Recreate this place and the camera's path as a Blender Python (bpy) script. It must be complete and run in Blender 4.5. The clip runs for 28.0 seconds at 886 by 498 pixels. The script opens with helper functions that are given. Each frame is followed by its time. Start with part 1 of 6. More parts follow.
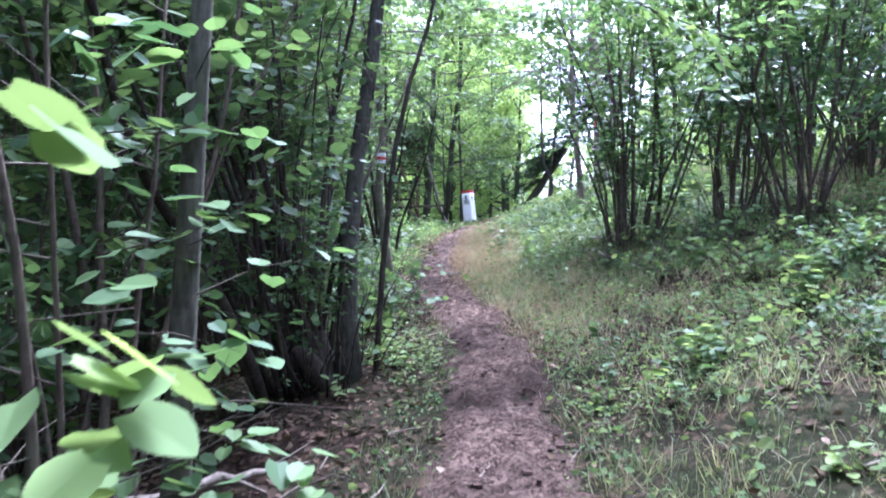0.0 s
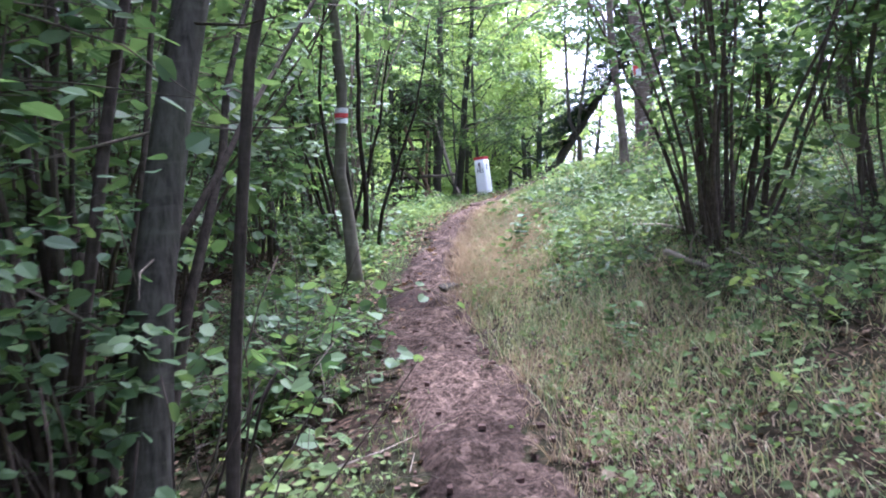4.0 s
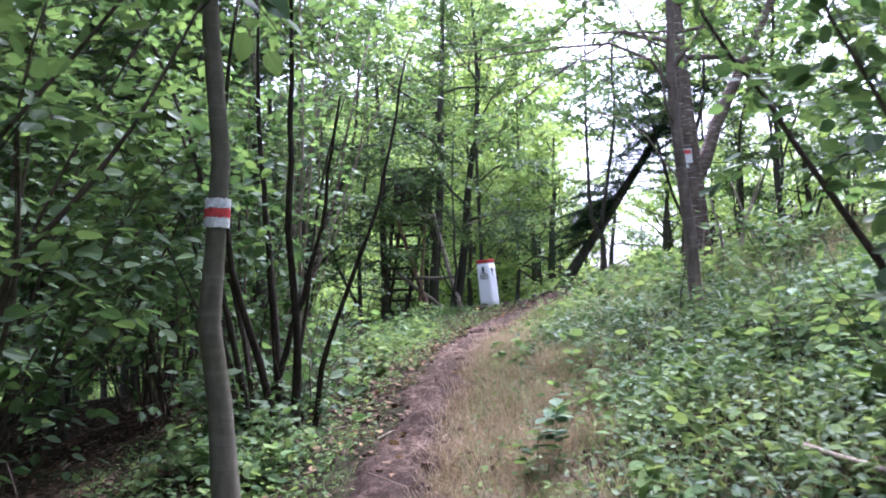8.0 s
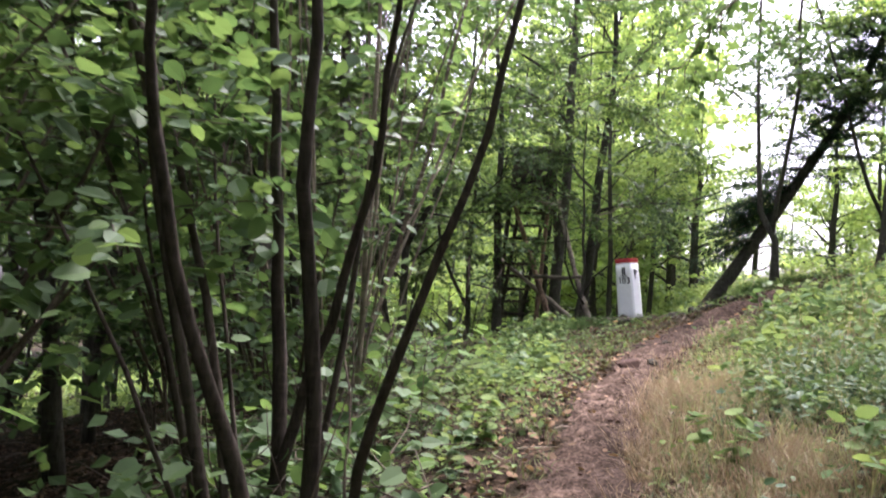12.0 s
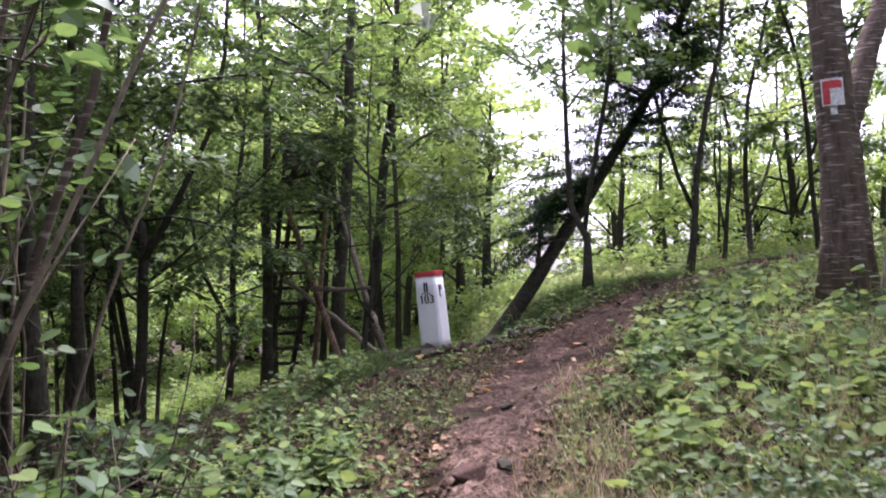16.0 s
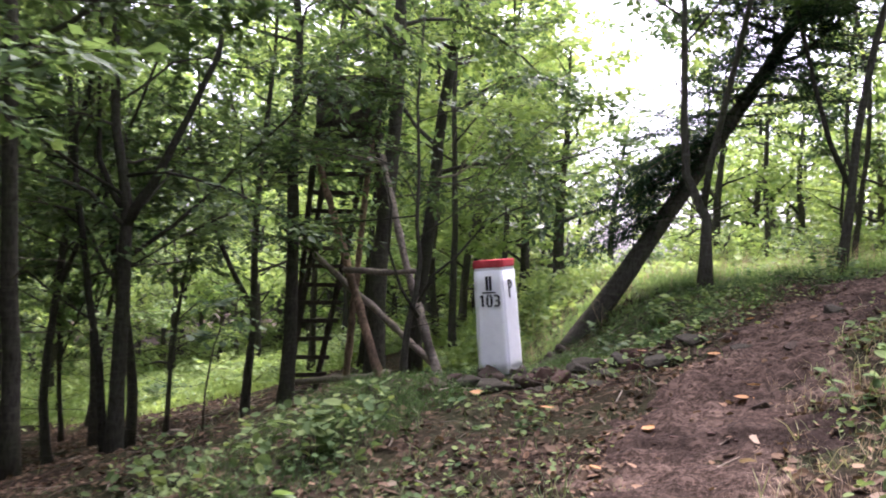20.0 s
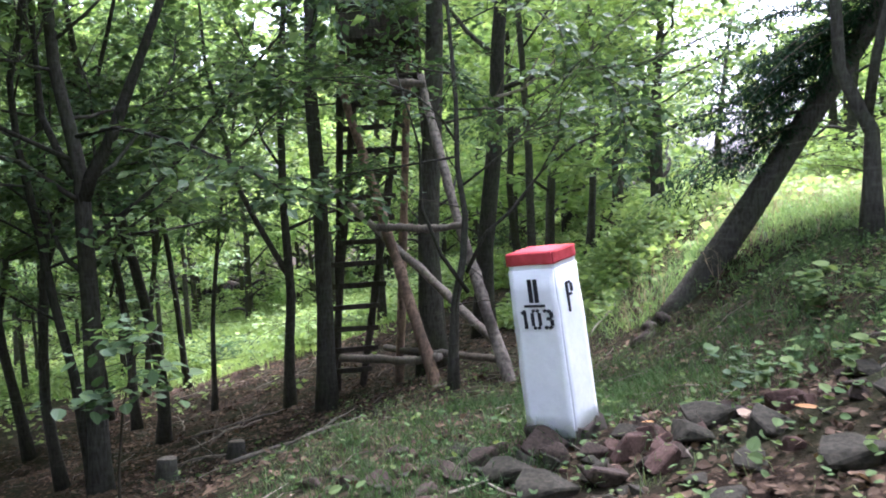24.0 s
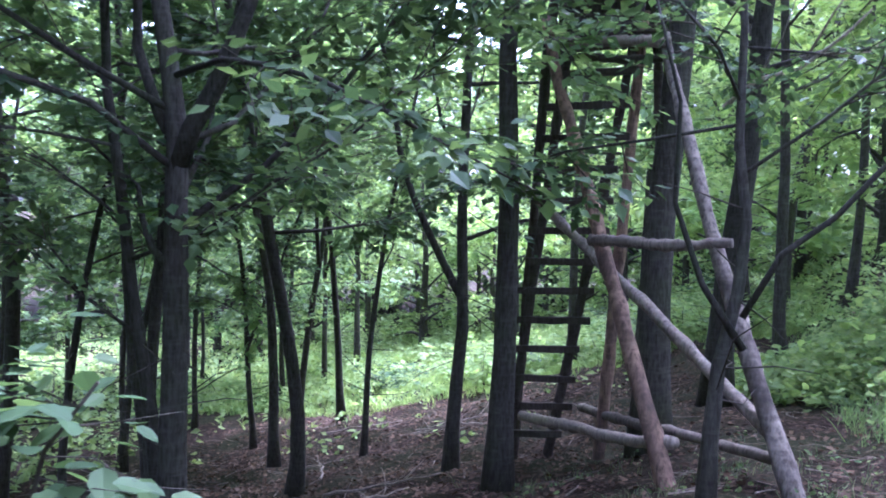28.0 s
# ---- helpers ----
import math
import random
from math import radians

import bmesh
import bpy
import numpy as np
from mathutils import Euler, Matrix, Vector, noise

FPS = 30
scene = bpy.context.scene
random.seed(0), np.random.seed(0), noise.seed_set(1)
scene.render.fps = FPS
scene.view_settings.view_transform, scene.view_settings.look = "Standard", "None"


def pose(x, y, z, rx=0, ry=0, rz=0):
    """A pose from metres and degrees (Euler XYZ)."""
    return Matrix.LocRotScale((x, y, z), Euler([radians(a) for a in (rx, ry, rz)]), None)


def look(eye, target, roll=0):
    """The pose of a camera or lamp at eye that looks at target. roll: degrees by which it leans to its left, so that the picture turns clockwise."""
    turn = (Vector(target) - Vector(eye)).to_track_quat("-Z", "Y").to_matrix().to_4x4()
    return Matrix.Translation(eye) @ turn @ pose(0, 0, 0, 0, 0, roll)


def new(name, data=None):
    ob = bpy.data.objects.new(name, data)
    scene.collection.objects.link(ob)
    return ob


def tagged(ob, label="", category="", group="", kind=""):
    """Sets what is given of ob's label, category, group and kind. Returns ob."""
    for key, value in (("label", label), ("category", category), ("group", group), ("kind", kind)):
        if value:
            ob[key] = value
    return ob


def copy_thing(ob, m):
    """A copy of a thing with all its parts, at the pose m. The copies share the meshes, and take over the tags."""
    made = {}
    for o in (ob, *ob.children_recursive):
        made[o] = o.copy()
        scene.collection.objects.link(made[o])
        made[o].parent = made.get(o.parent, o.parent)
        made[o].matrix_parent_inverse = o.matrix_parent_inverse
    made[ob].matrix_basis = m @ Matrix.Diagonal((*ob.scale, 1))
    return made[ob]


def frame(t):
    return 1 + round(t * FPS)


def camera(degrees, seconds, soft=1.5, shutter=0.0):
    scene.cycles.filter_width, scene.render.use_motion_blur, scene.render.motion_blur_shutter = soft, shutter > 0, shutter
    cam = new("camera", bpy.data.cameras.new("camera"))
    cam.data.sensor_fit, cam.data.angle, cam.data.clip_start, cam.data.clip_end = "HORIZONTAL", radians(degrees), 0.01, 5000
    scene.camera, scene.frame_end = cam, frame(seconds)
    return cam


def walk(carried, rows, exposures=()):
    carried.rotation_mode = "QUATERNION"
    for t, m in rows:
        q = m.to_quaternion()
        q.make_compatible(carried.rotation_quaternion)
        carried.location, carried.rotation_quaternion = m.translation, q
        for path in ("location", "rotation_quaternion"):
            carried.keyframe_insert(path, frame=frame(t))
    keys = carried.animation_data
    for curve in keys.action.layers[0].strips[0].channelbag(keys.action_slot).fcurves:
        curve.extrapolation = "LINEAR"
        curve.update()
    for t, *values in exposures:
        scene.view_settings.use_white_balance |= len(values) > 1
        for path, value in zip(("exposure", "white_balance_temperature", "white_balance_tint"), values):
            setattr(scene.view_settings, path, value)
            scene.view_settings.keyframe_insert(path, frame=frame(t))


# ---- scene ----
cam = camera(57.4, 28.0, 1.9, 0.4)
METRES, EYE, TILT, LEAN, TURN = 24.0, 1.5, 0.0, 0.0, 0.0
ROWS = [
    (0.0, 0.0, 0.0, 0.0, 0.0, 0.0, -0.0),
    (0.5, 0.0026, 0.0159, 0.0031, 0.93, 1.69, -0.23),
    (1.0, 0.0036, 0.035, 0.0042, 2.17, 2.51, 0.72),
    (1.5, 0.005, 0.0528, 0.0047, 1.77, 1.82, 1.08),
    (2.0, 0.007, 0.0728, 0.0048, -0.0, 0.57, 1.41),
    (2.5, 0.0089, 0.0935, 0.0072, -0.45, -1.22, 1.55),
    (4.5, 0.0155, 0.1779, 0.0161, 2.13, -2.39, 1.57),
    (5.0, 0.0182, 0.1977, 0.0215, 1.73, -0.46, 0.97),
    (5.5, 0.0199, 0.2192, 0.0255, 2.39, 0.34, 2.02),
    (6.0, 0.0177, 0.2423, 0.0256, 1.84, 0.04, 2.44),
    (6.5, 0.0178, 0.2677, 0.0251, 1.07, -0.91, 2.88),
    (7.0, 0.019, 0.287, 0.0279, 0.81, -0.5, 3.03),
    (7.5, 0.0186, 0.3052, 0.0326, 0.51, 1.7, 1.67),
    (8.0, 0.0179, 0.3246, 0.0352, 1.95, 3.97, 0.68),
    (8.5, 0.0164, 0.3433, 0.0353, 2.46, 3.96, -0.48),
    (9.0, 0.0138, 0.3614, 0.0369, 1.82, 4.31, -1.03),
    (9.5, 0.0113, 0.3804, 0.0382, 3.17, 4.66, -0.34),
    (10.0, 0.0095, 0.3959, 0.0392, 4.66, 5.35, 0.02),
    (10.5, 0.006, 0.4159, 0.0403, 5.68, 5.63, 0.75),
    (11.0, 0.0034, 0.4324, 0.0402, 7.56, 7.2, 0.5),
    (11.5, 0.0033, 0.4508, 0.0423, 9.8, 7.4, 0.59),
    (12.0, 0.0031, 0.4668, 0.0434, 9.85, 3.37, -2.33),
    (12.5, 0.005, 0.4795, 0.0448, 8.84, 1.23, -1.46),
    (14.5, -0.0058, 0.5426, 0.0527, 4.05, 0.46, 0.04),
    (15.0, -0.0036, 0.5624, 0.056, 1.57, -0.47, 2.55),
    (15.5, -0.0014, 0.5836, 0.0595, -3.92, 1.02, 2.23),
    (16.0, -0.0035, 0.5984, 0.0629, -5.54, 3.09, 0.57),
    (16.5, -0.005, 0.6147, 0.0664, -4.42, 4.37, 0.67),
    (17.0, -0.0045, 0.6318, 0.0662, -3.98, 4.74, -1.11),
    (17.5, -0.0034, 0.6469, 0.0674, -3.01, 3.36, -0.64),
    (18.0, 0.0, 0.6632, 0.069, -2.17, 1.98, -0.74),
    (18.5, 0.0004, 0.6806, 0.0702, 0.13, 2.03, -0.1),
    (19.0, 0.0018, 0.6971, 0.0704, 3.22, 1.69, 0.59),
    (19.5, 0.005, 0.7167, 0.0711, 2.49, 1.2, -0.47),
    (20.0, 0.0051, 0.7368, 0.0721, -1.41, 1.11, -1.72),
    (20.5, 0.0064, 0.7538, 0.0727, -3.02, 0.88, -1.31),
    (22.5, 0.0177, 0.8056, 0.0842, 3.23, -0.96, -1.22),
    (23.0, 0.0203, 0.8238, 0.086, 4.34, -4.18, 0.17),
    (23.5, 0.0232, 0.8394, 0.09, 4.42, -5.7, 2.03),
    (24.0, 0.0272, 0.8539, 0.0919, 5.4, -5.17, 2.57),
    (24.5, 0.0285, 0.8686, 0.0924, 7.56, -7.66, 2.43),
    (25.0, 0.0315, 0.8828, 0.0924, 9.78, -8.7, 1.59),
    (25.5, 0.0299, 0.8957, 0.0934, 13.59, -7.27, 1.72),
    (26.0, 0.024, 0.9122, 0.0905, 16.21, -6.26, 1.91),
    (26.5, 0.0179, 0.9295, 0.0863, 20.68, -5.5, 0.0),
    (27.0, 0.0084, 0.9472, 0.0802, 20.91, -2.92, -2.56),
    (27.5, 0.0009, 0.9614, 0.0781, 19.53, -2.08, -1.75),
    (28.0, -0.0042, 0.9762, 0.0762, 18.66, -2.68, -0.9),
]
walk(cam, [(t, pose(0, 0, EYE, TILT, LEAN, TURN) @ pose(METRES * x, METRES * y, METRES * z, 90 + pitch, roll, yaw)) for t, x, y, z, yaw, pitch, roll in ROWS],
     [(0.0, 3.2, 4800, 31), (1.0, 3.1, 4850, 34), (2.0, 3.05, 4750, 38), (5.0, 3.15, 5150, 31), (7.0, 3.1, 5150, 31), (9.0, 2.4, 5250, 33), (12.0, 2.65, 5950, 29), (15.0, 2.82, 6000, 31), (16.0, 2.33, 5750, 39), (17.0, 2.35, 5750, 40), (18.0, 2.42, 5800, 38), (19.0, 2.36, 5850, 37), (20.0, 2.66, 5850, 36), (23.0, 2.72, 5850, 31),
      (24.0, 3.2, 5300, 29), (26.0, 3.05, 5750, 29), (27.0, 3.65, 5450, 29), (28.0, 3.6, 4600, 43)])

# The walking line is keyed above. Light: a bright overcast sky, the glow of a veiled sun ahead and to the right.
SUN_UP, SUN_TURN = radians(62), radians(20)
world = bpy.data.worlds.new("sky")
scene.world = world
world.use_nodes = True
wn = world.node_tree
sky = wn.nodes.new("ShaderNodeTexSky")
sky.sky_type, sky.sun_disc = "NISHITA", False
sky.sun_elevation, sky.sun_rotation = SUN_UP, SUN_TURN
sky.air_density, sky.dust_density, sky.ozone_density = 1.0, 6.0, 1.0
veil = wn.nodes.new("ShaderNodeHueSaturation")
veil.inputs["Saturation"].default_value = 0.35
wn.links.new(sky.outputs[0], veil.inputs["Color"])
wn.links.new(veil.outputs[0], wn.nodes["Background"].inputs["Color"])
wn.nodes["Background"].inputs["Strength"].default_value = 0.15
sun = new("sun", bpy.data.lights.new("sun", "SUN"))
sun.data.energy, sun.data.angle, sun.data.color = 2.2, radians(20), (1.0, 0.95, 0.86)
sun.matrix_world = look((0, 0, 0), (-math.sin(SUN_TURN) * math.cos(SUN_UP), -math.cos(SUN_TURN) * math.cos(SUN_UP), -math.sin(SUN_UP)))

# ---- materials ----


def material(name):
    m = bpy.data.materials.new(name)
    m.use_nodes = True
    n = m.node_tree.nodes
    return m, n, m.node_tree.links, n["Principled BSDF"], n["Material Output"]


def noise_node(n, l, scale, detail=4.0, coords=None, rough=0.6, stretch=None):
    t = n.new("ShaderNodeTexNoise")
    t.inputs["Scale"].default_value, t.inputs["Detail"].default_value, t.inputs["Roughness"].default_value = scale, detail, rough
    if coords is not None:
        if stretch:
            mp = n.new("ShaderNodeMapping")
            mp.inputs["Scale"].default_value = stretch
            l.new(coords, mp.inputs["Vector"])
            l.new(mp.outputs[0], t.inputs["Vector"])
        else:
            l.new(coords, t.inputs["Vector"])
    return t.outputs["Fac"]


def ramp(n, l, fac, *stops):
    r = n.new("ShaderNodeValToRGB")
    e = r.color_ramp.elements
    while len(e) < len(stops):
        e.new(0.5)
    for el, (p, c) in zip(e, stops):
        el.position, el.color = p, (*c, 1)
    l.new(fac, r.inputs["Fac"])
    return r.outputs["Color"]


def blend(n, l, fac, a, b, mode="MIX"):
    m = n.new("ShaderNodeMix")
    m.data_type, m.blend_type = "RGBA", mode
    for sock, v in ((m.inputs[0], fac), (m.inputs[6], a), (m.inputs[7], b)):
        if isinstance(v, (int, float)):
            sock.default_value = v
        elif isinstance(v, tuple):
            sock.default_value = (*v, 1)
        else:
            l.new(v, sock)
    return m.outputs[2]


def bump(n, l, height, strength, distance, p):
    b = n.new("ShaderNodeBump")
    b.inputs["Strength"].default_value, b.inputs["Distance"].default_value = strength, distance
    l.new(height, b.inputs["Height"])
    l.new(b.outputs[0], p.inputs["Normal"])


def leaf_material(name, dark, mid, light, through_light=0.45, gloss=0.55):
    """A thin leaf: part of the light goes through it; each leaf has its own shade of green."""
    m, n, l, p, out = material(name)
    g = n.new("ShaderNodeNewGeometry")
    o = n.new("ShaderNodeObjectInfo")
    c = ramp(n, l, g.outputs["Random Per Island"], (0.0, dark), (0.55, mid), (1.0, light))
    tc = n.new("ShaderNodeTexCoord")
    big = noise_node(n, l, 0.7, 2, tc.outputs["Object"])
    c = blend(n, l, ramp(n, l, big, (0.35, (0, 0, 0)), (0.7, (0.5, 0.5, 0.5))), c, light)
    h = n.new("ShaderNodeHueSaturation")
    mm = n.new("ShaderNodeMapRange")
    mm.inputs["To Min"].default_value, mm.inputs["To Max"].default_value = 0.8, 1.15
    l.new(o.outputs["Random"], mm.inputs["Value"])
    l.new(mm.outputs[0], h.inputs["Value"])
    l.new(c, h.inputs["Color"])
    l.new(h.outputs[0], p.inputs["Base Color"])
    p.inputs["Roughness"].default_value = gloss
    p.inputs["Specular IOR Level"].default_value = 0.03 if gloss > 0.65 else 0.18
    t = n.new("ShaderNodeBsdfTranslucent")
    warm = blend(n, l, 1.0, h.outputs[0], (1.32, 1.28, 0.78), "MULTIPLY")
    l.new(warm, t.inputs["Color"])
    mix = n.new("ShaderNodeMixShader")
    mix.inputs[0].default_value = through_light
    l.new(p.outputs[0], mix.inputs[1])
    l.new(t.outputs[0], mix.inputs[2])
    l.new(mix.outputs[0], out.inputs["Surface"])
    return m


def bark_material(name, dark, light, moss=(0.05, 0.07, 0.03), moss_amount=0.35, scale=9.0, bands=None):
    m, n, l, p, out = material(name)
    tc = n.new("ShaderNodeTexCoord")
    o = n.new("ShaderNodeObjectInfo")
    grain = noise_node(n, l, scale, 8, tc.outputs["Object"], 0.65, (4.5, 4.5, 0.9))
    blotch = noise_node(n, l, 2.2, 4, tc.outputs["Object"])
    ringy = noise_node(n, l, 5.0, 5, tc.outputs["Object"], 0.6, (1.0, 1.0, 5.0))
    c = ramp(n, l, grain, (0.3, dark), (0.62, light))
    c = blend(n, l, ramp(n, l, ringy, (0.5, (0, 0, 0)), (0.72, (0.5, 0.5, 0.5))), c, tuple(min(1, 1.5 * v) for v in light))
    c = blend(n, l, ramp(n, l, blotch, (0.48, (0, 0, 0)), (0.68, (moss_amount,) * 3)), c, moss)
    if bands:
        streak = noise_node(n, l, 6.0, 3, tc.outputs["Object"], 0.5, (1.0, 1.0, 9.0))
        c = blend(n, l, ramp(n, l, streak, (0.58, (0, 0, 0)), (0.66, (0.8, 0.8, 0.8))), c, bands)
    h = n.new("ShaderNodeHueSaturation")
    mm = n.new("ShaderNodeMapRange")
    mm.inputs["To Min"].default_value, mm.inputs["To Max"].default_value = 0.75, 1.25
    l.new(o.outputs["Random"], mm.inputs["Value"])
    l.new(mm.outputs[0], h.inputs["Value"])
    l.new(c, h.inputs["Color"])
    l.new(h.outputs[0], p.inputs["Base Color"])
    p.inputs["Roughness"].default_value = 0.9
    p.inputs["Specular IOR Level"].default_value = 0.08
    bump(n, l, grain, 0.6, 0.012, p)
    return m


def plain_material(name, dark, light, scale=30.0, rough=0.85, depth=0.003):
    m, n, l, p, out = material(name)
    tc = n.new("ShaderNodeTexCoord")
    f = noise_node(n, l, scale, 6, tc.outputs["Object"])
    l.new(ramp(n, l, f, (0.3, dark), (0.7, light)), p.inputs["Base Color"])
    p.inputs["Roughness"].default_value = rough
    p.inputs["Specular IOR Level"].default_value = 0.08
    bump(n, l, f, 0.5, depth, p)
    return m


def soil_material(name, stops, litter, green, green_amount):
    """Earth with leaf crumbs and a breath of moss, in three sizes of grain."""
    m, n, l, p, out = material(name)
    tc = n.new("ShaderNodeTexCoord")
    co = tc.outputs["Object"]
    fine = noise_node(n, l, 45, 8, co, 0.7)
    mid = noise_node(n, l, 7, 6, co)
    big = noise_node(n, l, 0.9, 4, co)
    c = ramp(n, l, fine, *stops)
    v = n.new("ShaderNodeTexVoronoi")
    v.inputs["Scale"].default_value = 26
    v.inputs["Randomness"].default_value = 1.0
    l.new(co, v.inputs["Vector"])
    crumbs = blend(n, l, ramp(n, l, v.outputs["Color"], (0.5, (0, 0, 0)), (0.62, (1, 1, 1))), c, litter)
    c = blend(n, l, ramp(n, l, mid, (0.42, (0, 0, 0)), (0.66, (0.75, 0.75, 0.75))), c, crumbs)
    c = blend(n, l, ramp(n, l, big, (0.4, (0, 0, 0)), (0.62, (green_amount,) * 3)), c, green)
    l.new(c, p.inputs["Base Color"])
    p.inputs["Roughness"].default_value = 0.95
    p.inputs["Specular IOR Level"].default_value = 0.02
    add = n.new("ShaderNodeMath")
    add.operation = "MULTIPLY_ADD"
    add.inputs[1].default_value = 2.5
    l.new(mid, add.inputs[0])
    l.new(fine, add.inputs[2])
    bump(n, l, add.outputs[0], 0.8, 0.02, p)
    return m


M_HAZEL = leaf_material("hazel_leaf", (0.036, 0.074, 0.034), (0.064, 0.116, 0.048), (0.115, 0.18, 0.066), 0.45)
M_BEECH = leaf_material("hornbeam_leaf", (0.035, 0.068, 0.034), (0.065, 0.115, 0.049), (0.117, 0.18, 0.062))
# Sun and backlight are put into this green; it also serves fresh growth.
M_FRESH_OR_LIT = leaf_material("fresh_or_lit_leaf", (0.125, 0.205, 0.07), (0.205, 0.305, 0.1), (0.29, 0.385, 0.125), 0.5)
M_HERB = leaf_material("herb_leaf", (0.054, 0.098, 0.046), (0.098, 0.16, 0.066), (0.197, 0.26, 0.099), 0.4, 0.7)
M_BRAMBLE = leaf_material("bramble_leaf", (0.024, 0.052, 0.026), (0.05, 0.095, 0.043), (0.12, 0.165, 0.072), 0.3, 0.6)
M_NEEDLE = leaf_material("needle", (0.013, 0.03, 0.016), (0.021, 0.044, 0.023), (0.035, 0.062, 0.032), 0.15, 0.9)
M_GRASS = leaf_material("grass_blade", (0.038, 0.074, 0.031), (0.072, 0.122, 0.05), (0.165, 0.185, 0.085), 0.3, 0.6)
M_TURF = leaf_material("turf_blade", (0.026, 0.052, 0.021), (0.045, 0.086, 0.031), (0.075, 0.122, 0.044), 0.3, 0.75)
# Paler copy of the hornbeam green, with the clearing's light in the colour.
M_LIT_GREEN = leaf_material("lit_green_leaf", (0.068, 0.122, 0.05), (0.118, 0.195, 0.072), (0.19, 0.275, 0.095), 0.5)
M_STRAW = leaf_material("straw", (0.15, 0.106, 0.07), (0.255, 0.19, 0.133), (0.4, 0.32, 0.235), 0.25, 0.7)
M_DEAD = leaf_material("dead_leaf", (0.012, 0.0084, 0.0058), (0.04, 0.028, 0.018), (0.15, 0.103, 0.066), 0.1, 0.7)
M_BROWN = leaf_material("brown_leaf", (0.05, 0.03, 0.018), (0.12, 0.075, 0.045), (0.26, 0.175, 0.11), 0.15, 0.7)
M_AUTUMN = leaf_material("turned_leaf", (0.26, 0.08, 0.03), (0.32, 0.14, 0.045), (0.36, 0.24, 0.08), 0.2, 0.6)
M_BANK = leaf_material("bank_grass", (0.095, 0.135, 0.062), (0.175, 0.205, 0.1), (0.34, 0.335, 0.19), 0.3, 0.6)
M_BARK = bark_material("hornbeam_bark", (0.02, 0.018, 0.014), (0.07, 0.065, 0.05))
M_BARK_GREY = bark_material("beech_bark", (0.072, 0.065, 0.048), (0.155, 0.14, 0.103), (0.082, 0.087, 0.042), 0.75, 2.5)
M_BARK_RED = bark_material("cherry_bark", (0.05, 0.038, 0.03), (0.15, 0.115, 0.09), (0.09, 0.08, 0.055), 0.3, 3.5, (0.42, 0.37, 0.32))
M_YOUNG = bark_material("young_tree_bark", (0.05, 0.04, 0.033), (0.16, 0.128, 0.106), (0.1, 0.085, 0.065), 0.4, 4.0)
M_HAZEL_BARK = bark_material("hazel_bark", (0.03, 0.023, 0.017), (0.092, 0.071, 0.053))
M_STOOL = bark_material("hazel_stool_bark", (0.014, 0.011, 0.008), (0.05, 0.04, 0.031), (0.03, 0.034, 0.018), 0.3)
M_ROD = bark_material("pale_rod_bark", (0.075, 0.06, 0.045), (0.2, 0.165, 0.125), (0.07, 0.066, 0.045), 0.3, 5.0)
M_TWIG = bark_material("twig_bark", (0.03, 0.026, 0.02), (0.09, 0.075, 0.055))
M_DEADWOOD = bark_material("dead_wood", (0.085, 0.072, 0.055), (0.26, 0.22, 0.17), (0.07, 0.07, 0.04), 0.25)
M_SOIL = soil_material("woodland_soil", ((0.3, (0.0075, 0.0053, 0.0037)), (0.55, (0.021, 0.0148, 0.0102)), (0.75, (0.046, 0.0325, 0.0225))), (0.115, 0.077, 0.05), (0.02, 0.03, 0.0115), 0.5)
M_PATH = soil_material("trodden_earth", ((0.32, (0.0075, 0.0053, 0.004)), (0.5, (0.05, 0.0345, 0.0255)), (0.7, (0.18, 0.126, 0.094))), (0.2, 0.142, 0.106), (0.016, 0.0115, 0.0095), 0.8)

# ---- mesh helpers ----


def np_mesh(name, verts, faces, mat, smooth=False):
    """A mesh from arrays; all the faces have the same number of corners."""
    me = bpy.data.meshes.new(name)
    verts, faces = np.asarray(verts, np.float32), np.asarray(faces, np.int32)
    k = faces.shape[1]
    me.vertices.add(len(verts))
    me.vertices.foreach_set("co", verts.ravel())
    me.loops.add(faces.size)
    me.loops.foreach_set("vertex_index", faces.ravel())
    me.polygons.add(len(faces))
    me.polygons.foreach_set("loop_start", np.arange(0, faces.size, k, dtype=np.int32))
    me.polygons.foreach_set("use_smooth", np.full(len(faces), smooth))
    me.materials.append(mat)
    me.update(calc_edges=True)
    return me


def join(chunks):
    """Several (verts, faces) in one."""
    vs, fs, k = [], [], 0
    for v, f in chunks:
        vs.append(v)
        fs.append(np.asarray(f) + k)
        k += len(v)
    return np.concatenate(vs), np.concatenate(fs)


def child(name, me, parent, label=""):
    ob = new(name, me)
    ob.parent = parent
    if label:
        tagged(ob, label)
    return ob


def part(name, bm, mat, parent, label=""):
    me = bpy.data.meshes.new(name)
    bm.to_mesh(me)
    bm.free()
    me.materials.append(mat)
    return child(name, me, parent, label)


def thing(name, label, category, group="", at=None):
    e = new(name)
    e.empty_display_size = 0.1
    tagged(e, label, category, group)
    if at is not None:
        e.matrix_basis = at
    return e


